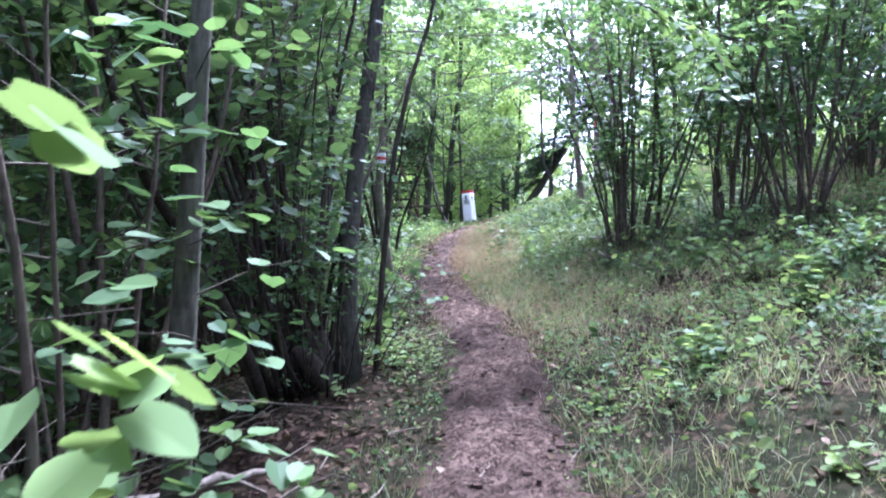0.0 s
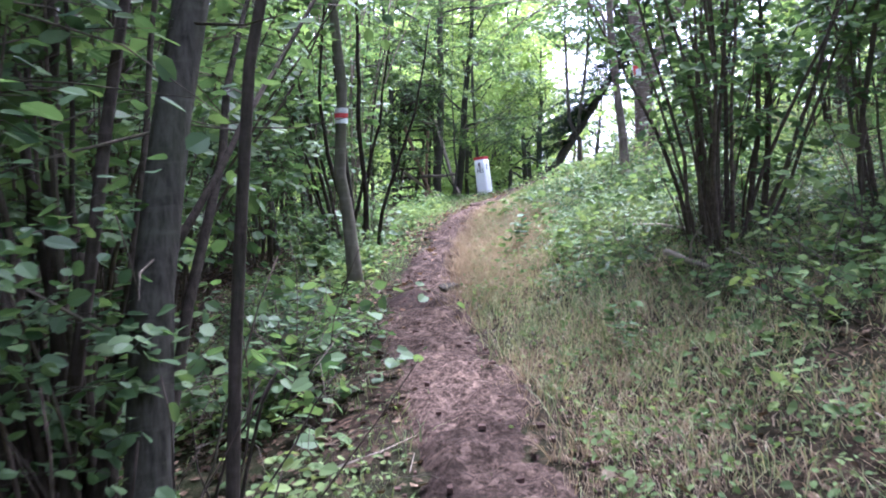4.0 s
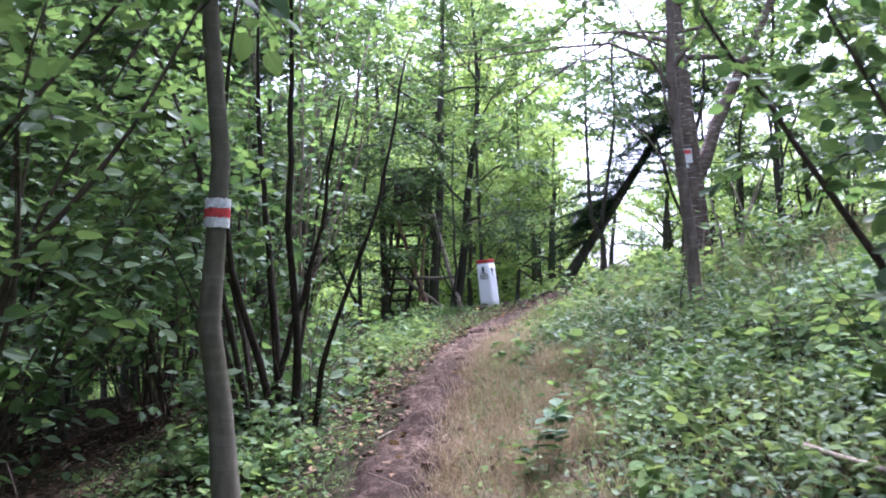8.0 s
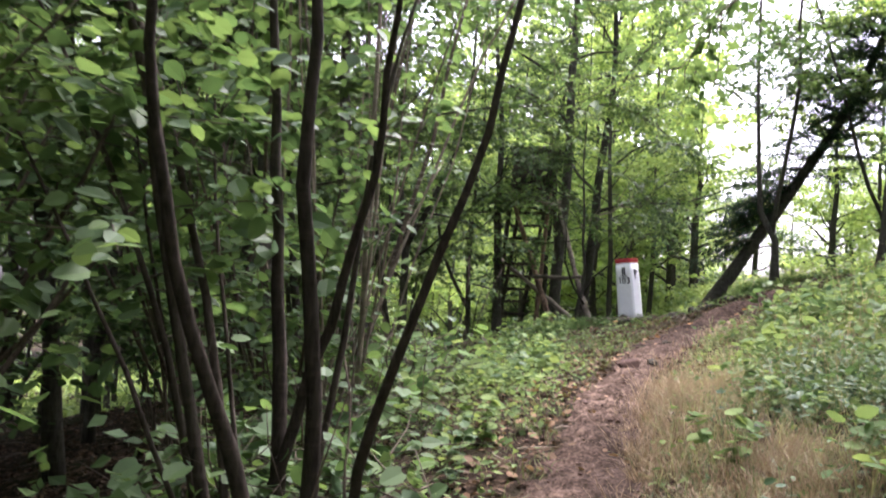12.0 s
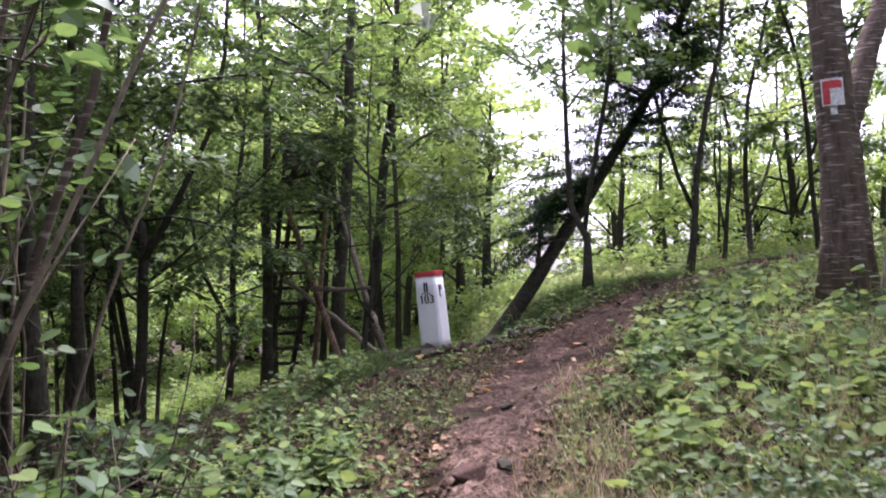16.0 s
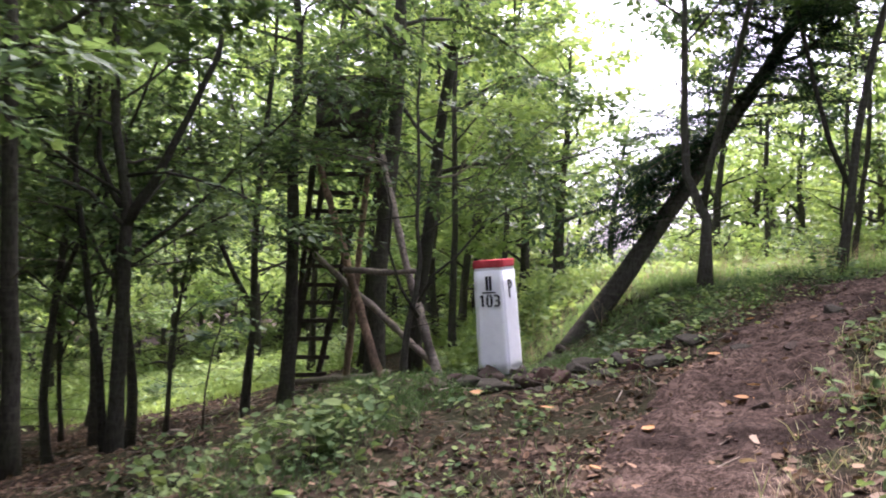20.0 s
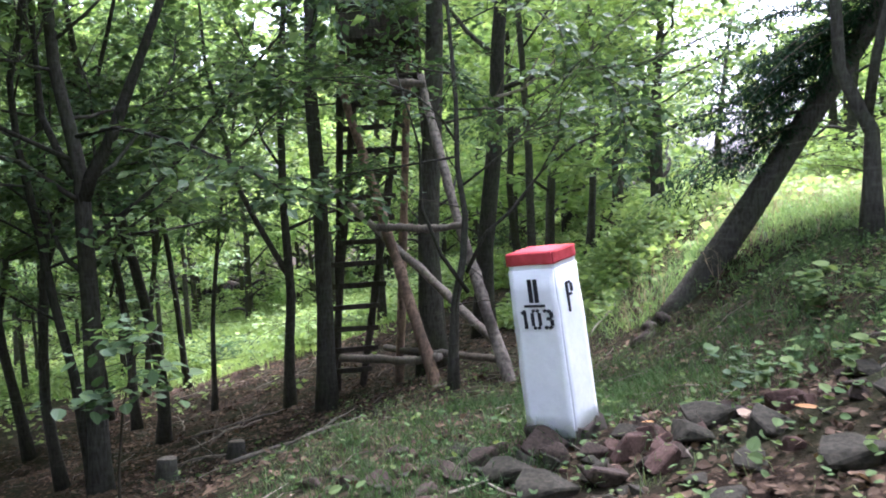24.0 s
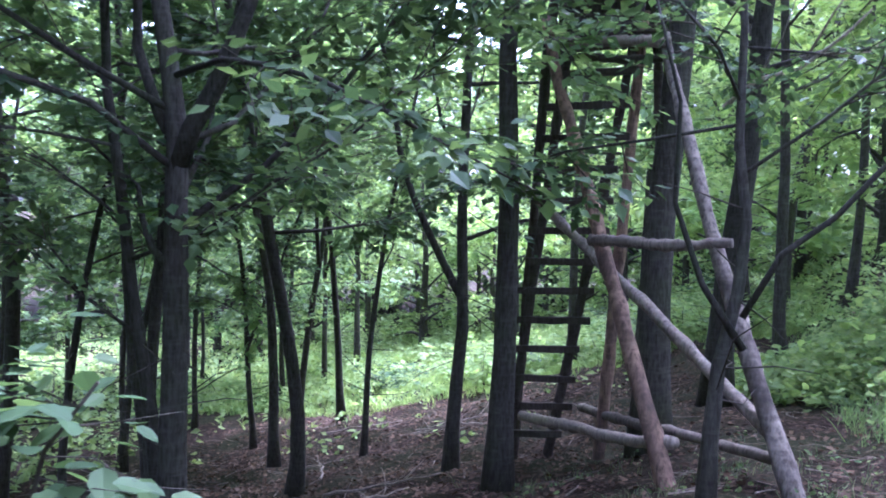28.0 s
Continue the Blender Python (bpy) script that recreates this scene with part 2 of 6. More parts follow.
def tube(pts, radii, sides=8, rough=0.0, seed=0):
    """A tapered, slightly uneven round limb along pts, closed at both ends."""
    pts = np.asarray(pts, float)
    radii = np.broadcast_to(np.asarray(radii, float), (len(pts),))
    tang = np.gradient(pts, axis=0)
    tang /= np.linalg.norm(tang, axis=1)[:, None] + 1e-9
    ref = np.array((0.0, 1.0, 0.0)) if abs(tang[0, 1]) < 0.8 else np.array((1.0, 0.0, 0.0))
    a = np.cross(tang, ref)
    a /= np.linalg.norm(a, axis=1)[:, None] + 1e-9
    b = np.cross(tang, a)
    ang = np.arange(sides) * 2 * np.pi / sides
    rr = radii[:, None] * np.ones(sides)
    if rough:
        rng = np.random.default_rng(seed)
        rr = rr * (1 + rough * rng.normal(size=rr.shape))
    v = pts[:, None, :] + rr[..., None] * (np.cos(ang)[None, :, None] * a[:, None, :] + np.sin(ang)[None, :, None] * b[:, None, :])
    v = v.reshape(-1, 3)
    f = []
    i = np.arange(len(pts) - 1)[:, None] * sides
    j = np.arange(sides)[None, :]
    jn = (j + 1) % sides
    f = np.stack([i + j, i + jn, i + sides + jn, i + sides + j], -1).reshape(-1, 4)
    last = (len(pts) - 1) * sides
    ends = len(v)
    v = np.concatenate([v, pts[:1], pts[-1:]])
    jj = np.arange(0, sides, 2)
    cap0 = np.stack([np.full(len(jj), ends), (jj + 2) % sides, (jj + 1) % sides, jj], -1)
    cap1 = np.stack([np.full(len(jj), ends + 1), last + jj, last + (jj + 1) % sides, last + (jj + 2) % sides], -1)
    return v, np.concatenate([f, cap0, cap1])


def unit(v):
    return v / (np.linalg.norm(v, axis=-1, keepdims=True) + 1e-9)


DIAMOND = ((0.34, 0.42),)
ROUND = ((0.27, 0.22), (0.25, 0.66))
OVAL = ((0.30, 0.18), (0.38, 0.5), (0.22, 0.82))
HEART = ((0.27, -0.06), (0.42, 0.2), (0.46, 0.45), (0.36, 0.68), (0.16, 0.9))


def leaves(pos, way, up, size, outline=DIAMOND, fold=0.18, droop=0.15):
    """One folded leaf at each place: way is the midrib, up the side that faces the light."""
    way = unit(way)
    side = unit(np.cross(way, up))
    nrm = np.cross(side, way)
    m = len(outline)
    x = np.array([0, *[-o[0] for o in outline], 0, *[o[0] for o in outline[::-1]]])
    y = np.array([0, *[o[1] for o in outline], 1, *[o[1] for o in outline[::-1]]])
    z = fold * np.abs(x) - droop * y
    v = pos[:, None] + size[:, None, None] * (x[None, :, None] * side[:, None] + y[None, :, None] * way[:, None] + z[None, :, None] * nrm[:, None])
    k = 2 * m + 2
    base = np.arange(len(pos))[:, None] * k
    left = base + np.array([*range(0, m + 2)])
    right = base + np.array([0, *range(m + 1, k)])
    return v.reshape(-1, 3), np.concatenate([left[:, ::-1], right[:, ::-1]])


def blades(pos, way, side, size, width, bend):
    """Narrow bent grass blades in two joints each."""
    way, side = unit(way), unit(side)
    mid = pos + way * (0.55 * size)[:, None]
    tip = pos + way * (0.9 * size)[:, None] + bend * size[:, None]
    w = side * (width / 2)[:, None] if np.ndim(width) else side * width / 2
    v = np.stack([pos - w, pos + w, mid + 0.8 * w, mid - 0.8 * w, tip + 0.15 * w, tip - 0.15 * w], 1)
    base = np.arange(len(pos))[:, None] * 6
    return v.reshape(-1, 3), np.concatenate([base + np.array((0, 1, 2, 3)), base + np.array((3, 2, 4, 5))])


def thread(pts, r):
    """A thin open three-sided twig."""
    pts = np.asarray(pts)[[0, len(pts) // 2, -1]]
    d = unit(pts[-1] - pts[0])
    a = unit(np.cross(d, (0.3, 0.2, 1.0)))
    b = np.cross(d, a)
    v = np.concatenate([p + r * k * np.stack([a, -0.5 * a + 0.86 * b, -0.5 * a - 0.86 * b]) for p, k in zip(pts, (1, 0.7, 0.25))])
    f = [(i + j, i + (j + 1) % 3, i + 3 + (j + 1) % 3, i + 3 + j) for i in (0, 3) for j in range(3)]
    return v, np.array(f)


def wander(rng, start, way, length, n, bend, rise=0.0):
    """A polyline that wanders off in a direction."""
    pts, d = [np.array(start, float)], unit(np.array(way, float))
    for _ in range(n):
        d = unit(d + rng.normal(size=3) * bend + np.array((0, 0, rise)))
        pts.append(pts[-1] + d * length / n)
    return np.array(pts)


def along(line, t):
    """The places at shares t of a polyline, and its direction there."""
    s = np.clip(np.asarray(t), 0, 0.9999) * (len(line) - 1)
    i = s.astype(int)
    f = (s - i)[:, None]
    return line[i] * (1 - f) + line[i + 1] * f, line[i + 1] - line[i]


def sprays(rng, lines, count, size, flat=0.35, outline=DIAMOND, reach=0.16, clear=None):
    """Leaves set in flat layers along twigs."""
    lens = np.array([np.linalg.norm(np.diff(q, axis=0), axis=1).sum() for q in lines])
    per = rng.multinomial(count, lens / lens.sum())
    P, W = [], []
    for q, c in zip(lines, per):
        if c:
            p, w = along(q, rng.uniform(0.12, 1.0, c))
            P.append(p)
            W.append(unit(w))
    P, W = np.concatenate(P), np.concatenate(W)
    n = len(P)
    side = unit(np.cross(W, np.array((0, 0, 1.0))) + 1e-6) * rng.choice((-1, 1), n)[:, None]
    way = unit(W * rng.uniform(0.1, 1.0, n)[:, None] + side * rng.uniform(0.5, 1.0, n)[:, None] + rng.normal(size=(n, 3)) * 0.25 + np.array((0, 0, -0.12)))
    P = P + way * rng.uniform(0.0, reach, n)[:, None] + rng.normal(size=(n, 3)) * np.array((0.04, 0.04, 0.03))
    up = np.array((0, 0, 1.0)) + rng.normal(size=(n, 3)) * flat
    s = size * rng.uniform(0.6, 1.25, n)
    if clear is not None:
        keep = clear(P)
        P, way, up, s = P[keep], way[keep], up[keep], s[keep]
    return leaves(P, way, up, s, outline)


# ---- the lie of the land ----
PATH_Y = (-8, 0, 4, 6, 7.5, 9, 10.4, 12, 14, 15.5, 17, 18.8, 20, 21.2, 22.5, 23.5, 24.5, 25.6, 27, 28.5)
PATH_X = (0.25, 0.25, 0.27, 0.42, 0.40, 0.15, -0.08, -0.06, 0.0, 0.12, 0.23, 0.5, 0.82, 1.25, 1.95, 2.7, 3.6, 5.0, 8.0, 12.0)
RISE_Y = (-60, -20, 0, 5, 10, 14, 19, 24, 25.2, 27, 28.5, 31, 34, 38, 45, 70, 150)
RISE_Z = (-4, -1.6, 0.0, 0.42, 0.95, 1.40, 1.88, 2.25, 2.22, 1.85, 1.52, 1.22, 1.02, 0.98, 0.9, 0.6, 0.4)
BROW_Y = (-60, 19, 24, 30, 45, 70, 150)
BROW_Z = (-4, 1.88, 2.25, 2.6, 2.5, 1.5, 1)
FOOT_Y = (-8, 0, 6, 10, 14, 18, 20, 22, 25, 60)
FOOT_X = (0.3, 0.3, 0.35, 0.3, 0.1, 0.15, 0.4, 0.6, 0.7, 0.7)


def ground_z(x, y):
    """Height of the ground: the slope along the walk, a bank that rises to its right and falls away to its left."""
    x, y = np.asarray(x, float), np.asarray(y, float)
    base = sum(np.interp(y + d, RISE_Y, RISE_Z) for d in (-1.0, -0.5, 0, 0.5, 1.0)) / 5
    w = np.clip((x - 1.05) / 2.7, 0, 1) * np.clip((y - 19) / 3, 0, 1)
    w = w * w * (3 - 2 * w)
    base = base * (1 - w) + w * sum(np.interp(y + d, BROW_Y, BROW_Z) for d in (-1, 0, 1)) / 3
    u = x - sum(np.interp(y + d, FOOT_Y, FOOT_X) for d in (-1, 0, 1)) / 3
    r = np.logaddexp(0, (u - 0.35) * 4) / 4
    far = np.clip((y - 24) / 8, 0, 1)
    right = (3.6 - 2.1 * far) * (1 - np.exp(-r / 12))
    a = np.logaddexp(0, (-u - 0.9) * 3) / 3
    left = -3.6 * (1 - np.exp(-a / 10))
    rough = 0.05 * np.sin(1.3 * x + 0.7 * y) * np.sin(0.9 * y - 0.4 * x + 1) + 0.03 * np.sin(3.1 * x - 2.3 * y) + 0.02 * np.sin(5.3 * y + 2.1 * x)
    return base + right + left + rough * np.clip(np.abs(u) - 0.2, 0.15, 1.2)


def on_ground(x, y, sink=0.0):
    return float(ground_z(x, y)) - sink


def walked(y):
    """Where the walker goes."""
    return np.interp(y, (0, 6, 10, 15, 18, 21.2, 22, 23.4), (0, 0.45, 0.1, -0.1, 0.12, 0.76, 0.5, -0.1))


# ---- ground and path ----
gx = np.concatenate([(-700, -300, -120, -60, -40, -30, -24, -20, -17), np.arange(-15, 15.01, 0.2), (17, 20, 24, 30, 40, 60, 120, 300, 700)])
gy = np.concatenate([(-700, -300, -120, -60, -40, -30, -20, -14, -10), np.arange(-8, 46.01, 0.2), (48, 51, 55, 60, 68, 80, 100, 140, 300, 700)])
GX, GY = np.meshgrid(gx, gy)
GZ = ground_z(GX, GY)
rngg = np.random.default_rng(5)
fine = (np.abs(GX) < 15) & (GY > -8) & (GY < 46)
GZ = GZ + fine * rngg.normal(size=GZ.shape) * 0.012
nx = len(gx)
ii = (np.arange(len(gy) - 1)[:, None] * nx + np.arange(nx - 1)[None, :]).ravel()
ground = new("ground", np_mesh("ground", np.stack([GX, GY, GZ], -1).reshape(-1, 3), np.stack([ii, ii + 1, ii + nx + 1, ii + nx], -1), M_SOIL, True))
tagged(ground, "sloping woodland floor of dark soil with leaf litter and moss", "ground", kind="structure")

pl = np.stack([PATH_X, PATH_Y], -1).astype(float)
ps = np.concatenate([[0], np.cumsum(np.linalg.norm(np.diff(pl, axis=0), axis=1))])
st = np.arange(0, ps[-1], 0.05)
ker = np.ones(21) / 21
cx, cy = (np.convolve(np.pad(np.interp(st, ps, pl[:, i]), 10, "edge"), ker, "valid") for i in (0, 1))
tx, ty = np.gradient(cx), np.gradient(cy)
tl = np.hypot(tx, ty)
half = np.interp(cy, (4, 9, 12.5, 15, 17, 19.5, 22), (0.34, 0.36, 0.34, 0.25, 0.27, 0.34, 0.6)) + 0.05 * np.sin(st * 1.1) + 0.035 * np.sin(st * 2.7 + 1)
ss = np.linspace(-1, 1, 25)
PX = cx[:, None] + ss[None] * (half * ty / tl)[:, None] * 1.15
PY = cy[:, None] - ss[None] * (half * tx / tl)[:, None] * 1.15
PZ = ground_z(PX, PY)
for i in range(PX.shape[0]):
    for j in range(PX.shape[1]):
        PZ[i, j] += 0.045 - 0.085 * abs(ss[j]) ** 3 + 0.05 * noise.noise((PX[i, j] * 2.4, PY[i, j] * 2.4, 0)) + 0.05 * noise.noise((PX[i, j] * 6.5, PY[i, j] * 6.5, 5)) + 0.03 * noise.noise((PX[i, j] * 15, PY[i, j] * 15, 9))
k = PX.shape[1]
ii = (np.arange(PX.shape[0] - 1)[:, None] * k + np.arange(k - 1)[None, :]).ravel()
path = new("path", np_mesh("path", np.stack([PX, PY, PZ], -1).reshape(-1, 3), np.stack([ii, ii + 1, ii + k + 1, ii + k], -1), M_PATH, True))
tagged(path, "narrow trodden footpath of bare brown earth climbing the slope", "path", kind="structure")


def path_gap(x, y):
    """Metres from the middle of the path, to the right positive."""
    y = np.asarray(y, float)
    d = np.hypot(np.asarray(x)[..., None] - cx[::10], y[..., None] - cy[::10])
    i = d.argmin(-1)
    s = (np.asarray(x) - cx[::10][i]) * ty[::10][i] - (y - cy[::10][i]) * tx[::10][i]
    return d.min(-1) * np.sign(s)


# ---- trees ----


def tree(name, seed, height, r0, crown_base, n_limbs, n_leaves, leaf, label, spread=2.2, bend=0.045, bark=None, green=None,
         trunk_line=None, split_limbs=True, outline=DIAMOND, fork=None, flat=0.35, category="tree", group="", low=None, thin=0.85, dead_twigs=7):
    """A slender woodland tree: a tapered trunk, limbs, twigs and flat layers of leaves. Stands at the origin."""
    rng = np.random.default_rng(seed)
    bark, green = bark or M_BARK, green or M_BEECH
    top = thing(name, label, category, group)
    if trunk_line is None:
        trunk_line = wander(rng, (0, 0, -0.15), (rng.normal() * 0.05, rng.normal() * 0.05, 1), height, 16, bend, 0.06)
    n = len(trunk_line)
    t = np.linspace(0, 1, n)
    rad = r0 * (1 - thin * t ** 1.1)
    rad[0] *= 1.55
    if n > 8:
        rad[1] *= 1.12
    child("trunk", np_mesh("trunk", *tube(trunk_line, rad, 12, 0.035, seed), bark, True), top)
    limbs, twigs, dead = [], [], []
    lows = low or ()
    starts = [(crown_base + (0.97 - crown_base) * ((i + rng.uniform(0, 0.9)) / n_limbs), i * 2.4 + rng.uniform(-0.5, 0.5), 1.0) for i in range(n_limbs)]
    starts += [(h, a, f) for h, a, f in lows]
    for h, az, f in starts:
        p, d = along(trunk_line, np.array([h]))
        up = rng.uniform(0.15, 0.7) + 0.5 * max(0, h - 0.6)
        length = f * spread * (1.1 - 0.55 * max(0.0, (h - crown_base) / (1.02 - crown_base)) ** 1.4) * rng.uniform(0.7, 1.2)
        line = wander(rng, p[0], (math.cos(az), math.sin(az), up), length, 5, 0.25, -0.02)
        limbs.append((line, max(0.006, 0.42 * r0 * (1 - 0.75 * h))))
        for tw in range(int(4 + length * 3)):
            q, qd = along(line, np.array([rng.uniform(0.15, 1.0)]))
            sd = np.cross(unit(qd[0]), (0, 0, 1)) * rng.choice((-1, 1))
            twigs.append(wander(rng, q[0], unit(qd[0]) * 0.6 + sd * rng.uniform(0.4, 1) + np.array((0, 0, rng.uniform(-0.15, 0.35))), length * rng.uniform(0.2, 0.45), 4, 0.2, -0.03))
        twigs.append(line[2:])
    for _ in range(dead_twigs):
        q, qd = along(trunk_line, np.array([rng.uniform(0.1, max(0.16, crown_base))]))
        a = rng.uniform(0, 6.283)
        dead.append(wander(rng, q[0], (math.cos(a), math.sin(a), rng.uniform(-0.2, 0.5)), rng.uniform(0.3, 1.1), 5, 0.2))
    if fork:
        h, az, f = fork
        p, d = along(trunk_line, np.array([h]))
        line = wander(rng, p[0], unit(d[0]) + 0.55 * np.array((math.cos(az), math.sin(az), 0)), height * (1 - h) * f, 12, 0.08, 0.10)
        limbs.append((line, r0 * (1 - 0.7 * h) * 0.75))
        for _ in range(14):
            q, qd = along(line, np.array([rng.uniform(0.3, 1.0)]))
            a = rng.uniform(0, 6.28)
            twigs.append(wander(rng, q[0], (math.cos(a), math.sin(a), 0.3), spread * rng.uniform(0.3, 0.6), 5, 0.2))
    tubes = [tube(li, rr * np.linspace(1, 0.25, len(li)), 6 if split_limbs else 4) for li, rr in limbs]
    if split_limbs:
        for v in tubes:
            child("limb", np_mesh("limb", *v, bark, True), top)
    else:
        tagged(child("limb_work", np_mesh("limb_work", *join(tubes), bark, True), top), kind="stuff")
    tagged(child("twig_work", np_mesh("twig_work", *join([thread(q, 0.007) for q in (twigs if split_limbs else twigs[::4])] + [thread(q, 0.008) for q in dead]), M_TWIG, True), top), kind="stuff")
    child("crown", np_mesh("crown", *sprays(rng, twigs, n_leaves, leaf, flat, outline), green), top)
    return top


def hazel(name, seed, stems, height, n_leaves, leaf, label, lean=(0.05, 0.38), base=0.28, green=None, bare=0.25, radius=(0.012, 0.034), side=None, clear=None, group="hazel thicket", outline=OVAL, bend=0.05, bark=None):
    """A many-stemmed coppice bush: each rod is a part of its own."""
    rng = np.random.default_rng(seed)
    top = thing(name, label, "bush", group)
    twigs = []
    for i in range(stems):
        az = rng.uniform(0, 6.283) if side is None else side + rng.normal() * 0.9
        tilt = rng.uniform(*lean)
        b = np.array((math.cos(az), math.sin(az), 0)) * base * rng.uniform(0.1, 1) + np.array((0, 0, -0.1))
        length = height * rng.uniform(0.55, 1.1)
        line = wander(rng, b, (math.cos(az) * tilt, math.sin(az) * tilt, 1), length, 11, bend, -0.015)
        r = rng.uniform(*radius) * length / height
        child("stem", np_mesh("stem", *tube(line, r * np.linspace(1.15, 0.25, 12), 7, 0.05, seed + i), bark or M_HAZEL_BARK, True), top)
        for _ in range(9):
            q, qd = along(line, np.array([rng.uniform(bare, 1.0)]))
            a = rng.uniform(0, 6.283)
            twigs.append(wander(rng, q[0], (math.cos(a), math.sin(a), rng.uniform(-0.1, 0.5)), rng.uniform(0.35, 1.0), 4, 0.2, -0.03))
        twigs.append(line[6:])
    for i in range(stems // 2):
        az = rng.uniform(0, 6.283)
        line = wander(rng, np.array((math.cos(az), math.sin(az), 0)) * base * 1.1 + np.array((0, 0, -0.05)), (math.cos(az) * 0.3, math.sin(az) * 0.3, 1), rng.uniform(0.5, 1.5), 6, 0.12)
        child("shoot", np_mesh("shoot", *tube(line, rng.uniform(0.004, 0.012) * np.linspace(1, 0.4, 7), 5), M_HAZEL_BARK, True), top)
    tagged(child("twig_work", np_mesh("twig_work", *join([thread(q, 0.005) for q in twigs]), M_TWIG, True), top), kind="stuff")
    child("foliage", np_mesh("foliage", *sprays(rng, twigs, n_leaves, leaf, 0.45, outline, 0.10, clear), green or M_HAZEL), top)
    return top


def place(ob, x, y, turn=0.0, size=1.0, tall=1.0, sink=0.0):
    ob.matrix_basis = pose(x, y, on_ground(x, y, sink), 0, 0, turn)
    ob.scale = (size, size, size * tall)
    return ob


def again(ob, x, y, turn=0.0, size=1.0, tall=1.0, sink=0.0, label=""):
    c = copy_thing(ob, pose(x, y, on_ground(x, y, sink), 0, 0, turn))
    c.scale = (size, size, size * tall)
    return tagged(c, label)


# The tree with the painted trail sign beside the path.
beech_line = np.array([(0.10, -0.12, -0.2), (0.08, -0.1, 0.25), (0.02, -0.04, 0.8), (-0.05, 0.0, 1.2), (-0.03, 0.02, 1.6), (0.0, 0.02, 2.1), (-0.06, 0.02, 2.8), (-0.09, 0.03, 3.6), (-0.12, 0.05, 4.6), (-0.18, 0.1, 6.0), (-0.15, 0.1, 7.6), (-0.2, 0.2, 9.5)])
signed = tree("beech_tree", 11, 9.5, 0.073, 0.64, 12, 5200, 0.11, "smooth grey beech trunk with a white-red-white painted trail sign", bark=M_BARK_GREY, trunk_line=beech_line, thin=0.72, spread=3.0, dead_twigs=0)
place(signed, -0.905, 12.05)
M_WHITE = plain_material("white_paint_on_bark", (0.42, 0.42, 0.4), (0.84, 0.84, 0.82), 34, 0.7, 0.004)
M_RED = plain_material("red_paint_on_bark", (0.42, 0.05, 0.05), (0.62, 0.09, 0.09), 24, 0.7, 0.004)


def painted_band(parent, line, z0, z1, radius, mat, seed, name, label, arc=None):
    """A band of paint round a trunk, with an uneven rim."""
    rng = np.random.default_rng(seed)
    sides = 40
    a = np.linspace(0, 2 * np.pi, sides, endpoint=False) if arc is None else np.linspace(arc[0], arc[1], sides)
    rows = []
    for i, s in enumerate((0, 0.33, 0.66, 1)):
        z = z0 + (z1 - z0) * s + (rng.normal(size=sides) * 0.0035 if i in (0, 3) else 0)
        c = np.stack([np.interp(z, line[:, 2], line[:, 0]) + 0 * a, np.interp(z, line[:, 2], line[:, 1]) + 0 * a], -1)
        rows.append(np.stack([c[:, 0] + radius * np.cos(a), c[:, 1] + radius * np.sin(a), z + 0 * a], -1))
    v = np.concatenate(rows)
    f = []
    for i in range(3):
        for j in range(sides if arc is None else sides - 1):
            jn = (j + 1) % sides
            f.append((i * sides + j, i * sides + jn, (i + 1) * sides + jn, (i + 1) * sides + j))
    return child(name, np_mesh(name, v, np.array(f), mat, True), parent, label)


mz = 2.85 - on_ground(-0.905, 12.05)
for lo, hi, mat, nm in ((-0.079, -0.026, M_WHITE, "white_band"), (-0.026, 0.024, M_RED, "red_band"), (0.024, 0.078, M_WHITE, "white_band")):
    painted_band(signed, beech_line, mz + lo, mz + hi, 0.068, mat, int(lo * 1000) + 200, nm, "white painted band" if mat is M_WHITE else "red painted band")

# The stout tree above the bend, with the turn sign.
gx0, gy0 = 4.15, 21.1
cherry_line = np.array([(0, 0, -0.3), (0.0, 0, 0.5), (-0.04, 0, 1.2), (-0.1, 0, 2.2), (-0.18, 0, 3.2), (-0.25, 0.1, 4.5), (-0.3, 0.2, 6.5), (-0.1, 0.3, 9.0), (0.1, 0.3, 12)])
cherry = tree("cherry_tree", 23, 12, 0.205, 0.5, 11, 3600, 0.12, "stout reddish-brown cherry trunk with a red and white painted turn sign", bark=M_BARK_RED, trunk_line=cherry_line, spread=3.2, fork=(0.26, 0.3, 0.8), thin=0.75)
place(cherry, gx0, gy0)
cz = 4.72 - on_ground(gx0, gy0)
sign_arc = math.atan2(15.0 - gy0, 0.0 - gx0)
painted_band(cherry, cherry_line, cz - 0.12, cz + 0.12, 0.187, M_WHITE, 31, "white_patch", "white painted patch", (sign_arc - 0.5, sign_arc + 0.5))
painted_band(cherry, cherry_line, cz + 0.03, cz + 0.10, 0.1885, M_RED, 32, "red_stroke", "red painted stroke", (sign_arc - 0.42, sign_arc + 0.42))
painted_band(cherry, cherry_line, cz - 0.11, cz + 0.03, 0.1885, M_RED, 33, "red_stroke", "red painted stroke", (sign_arc - 0.42, sign_arc - 0.1))

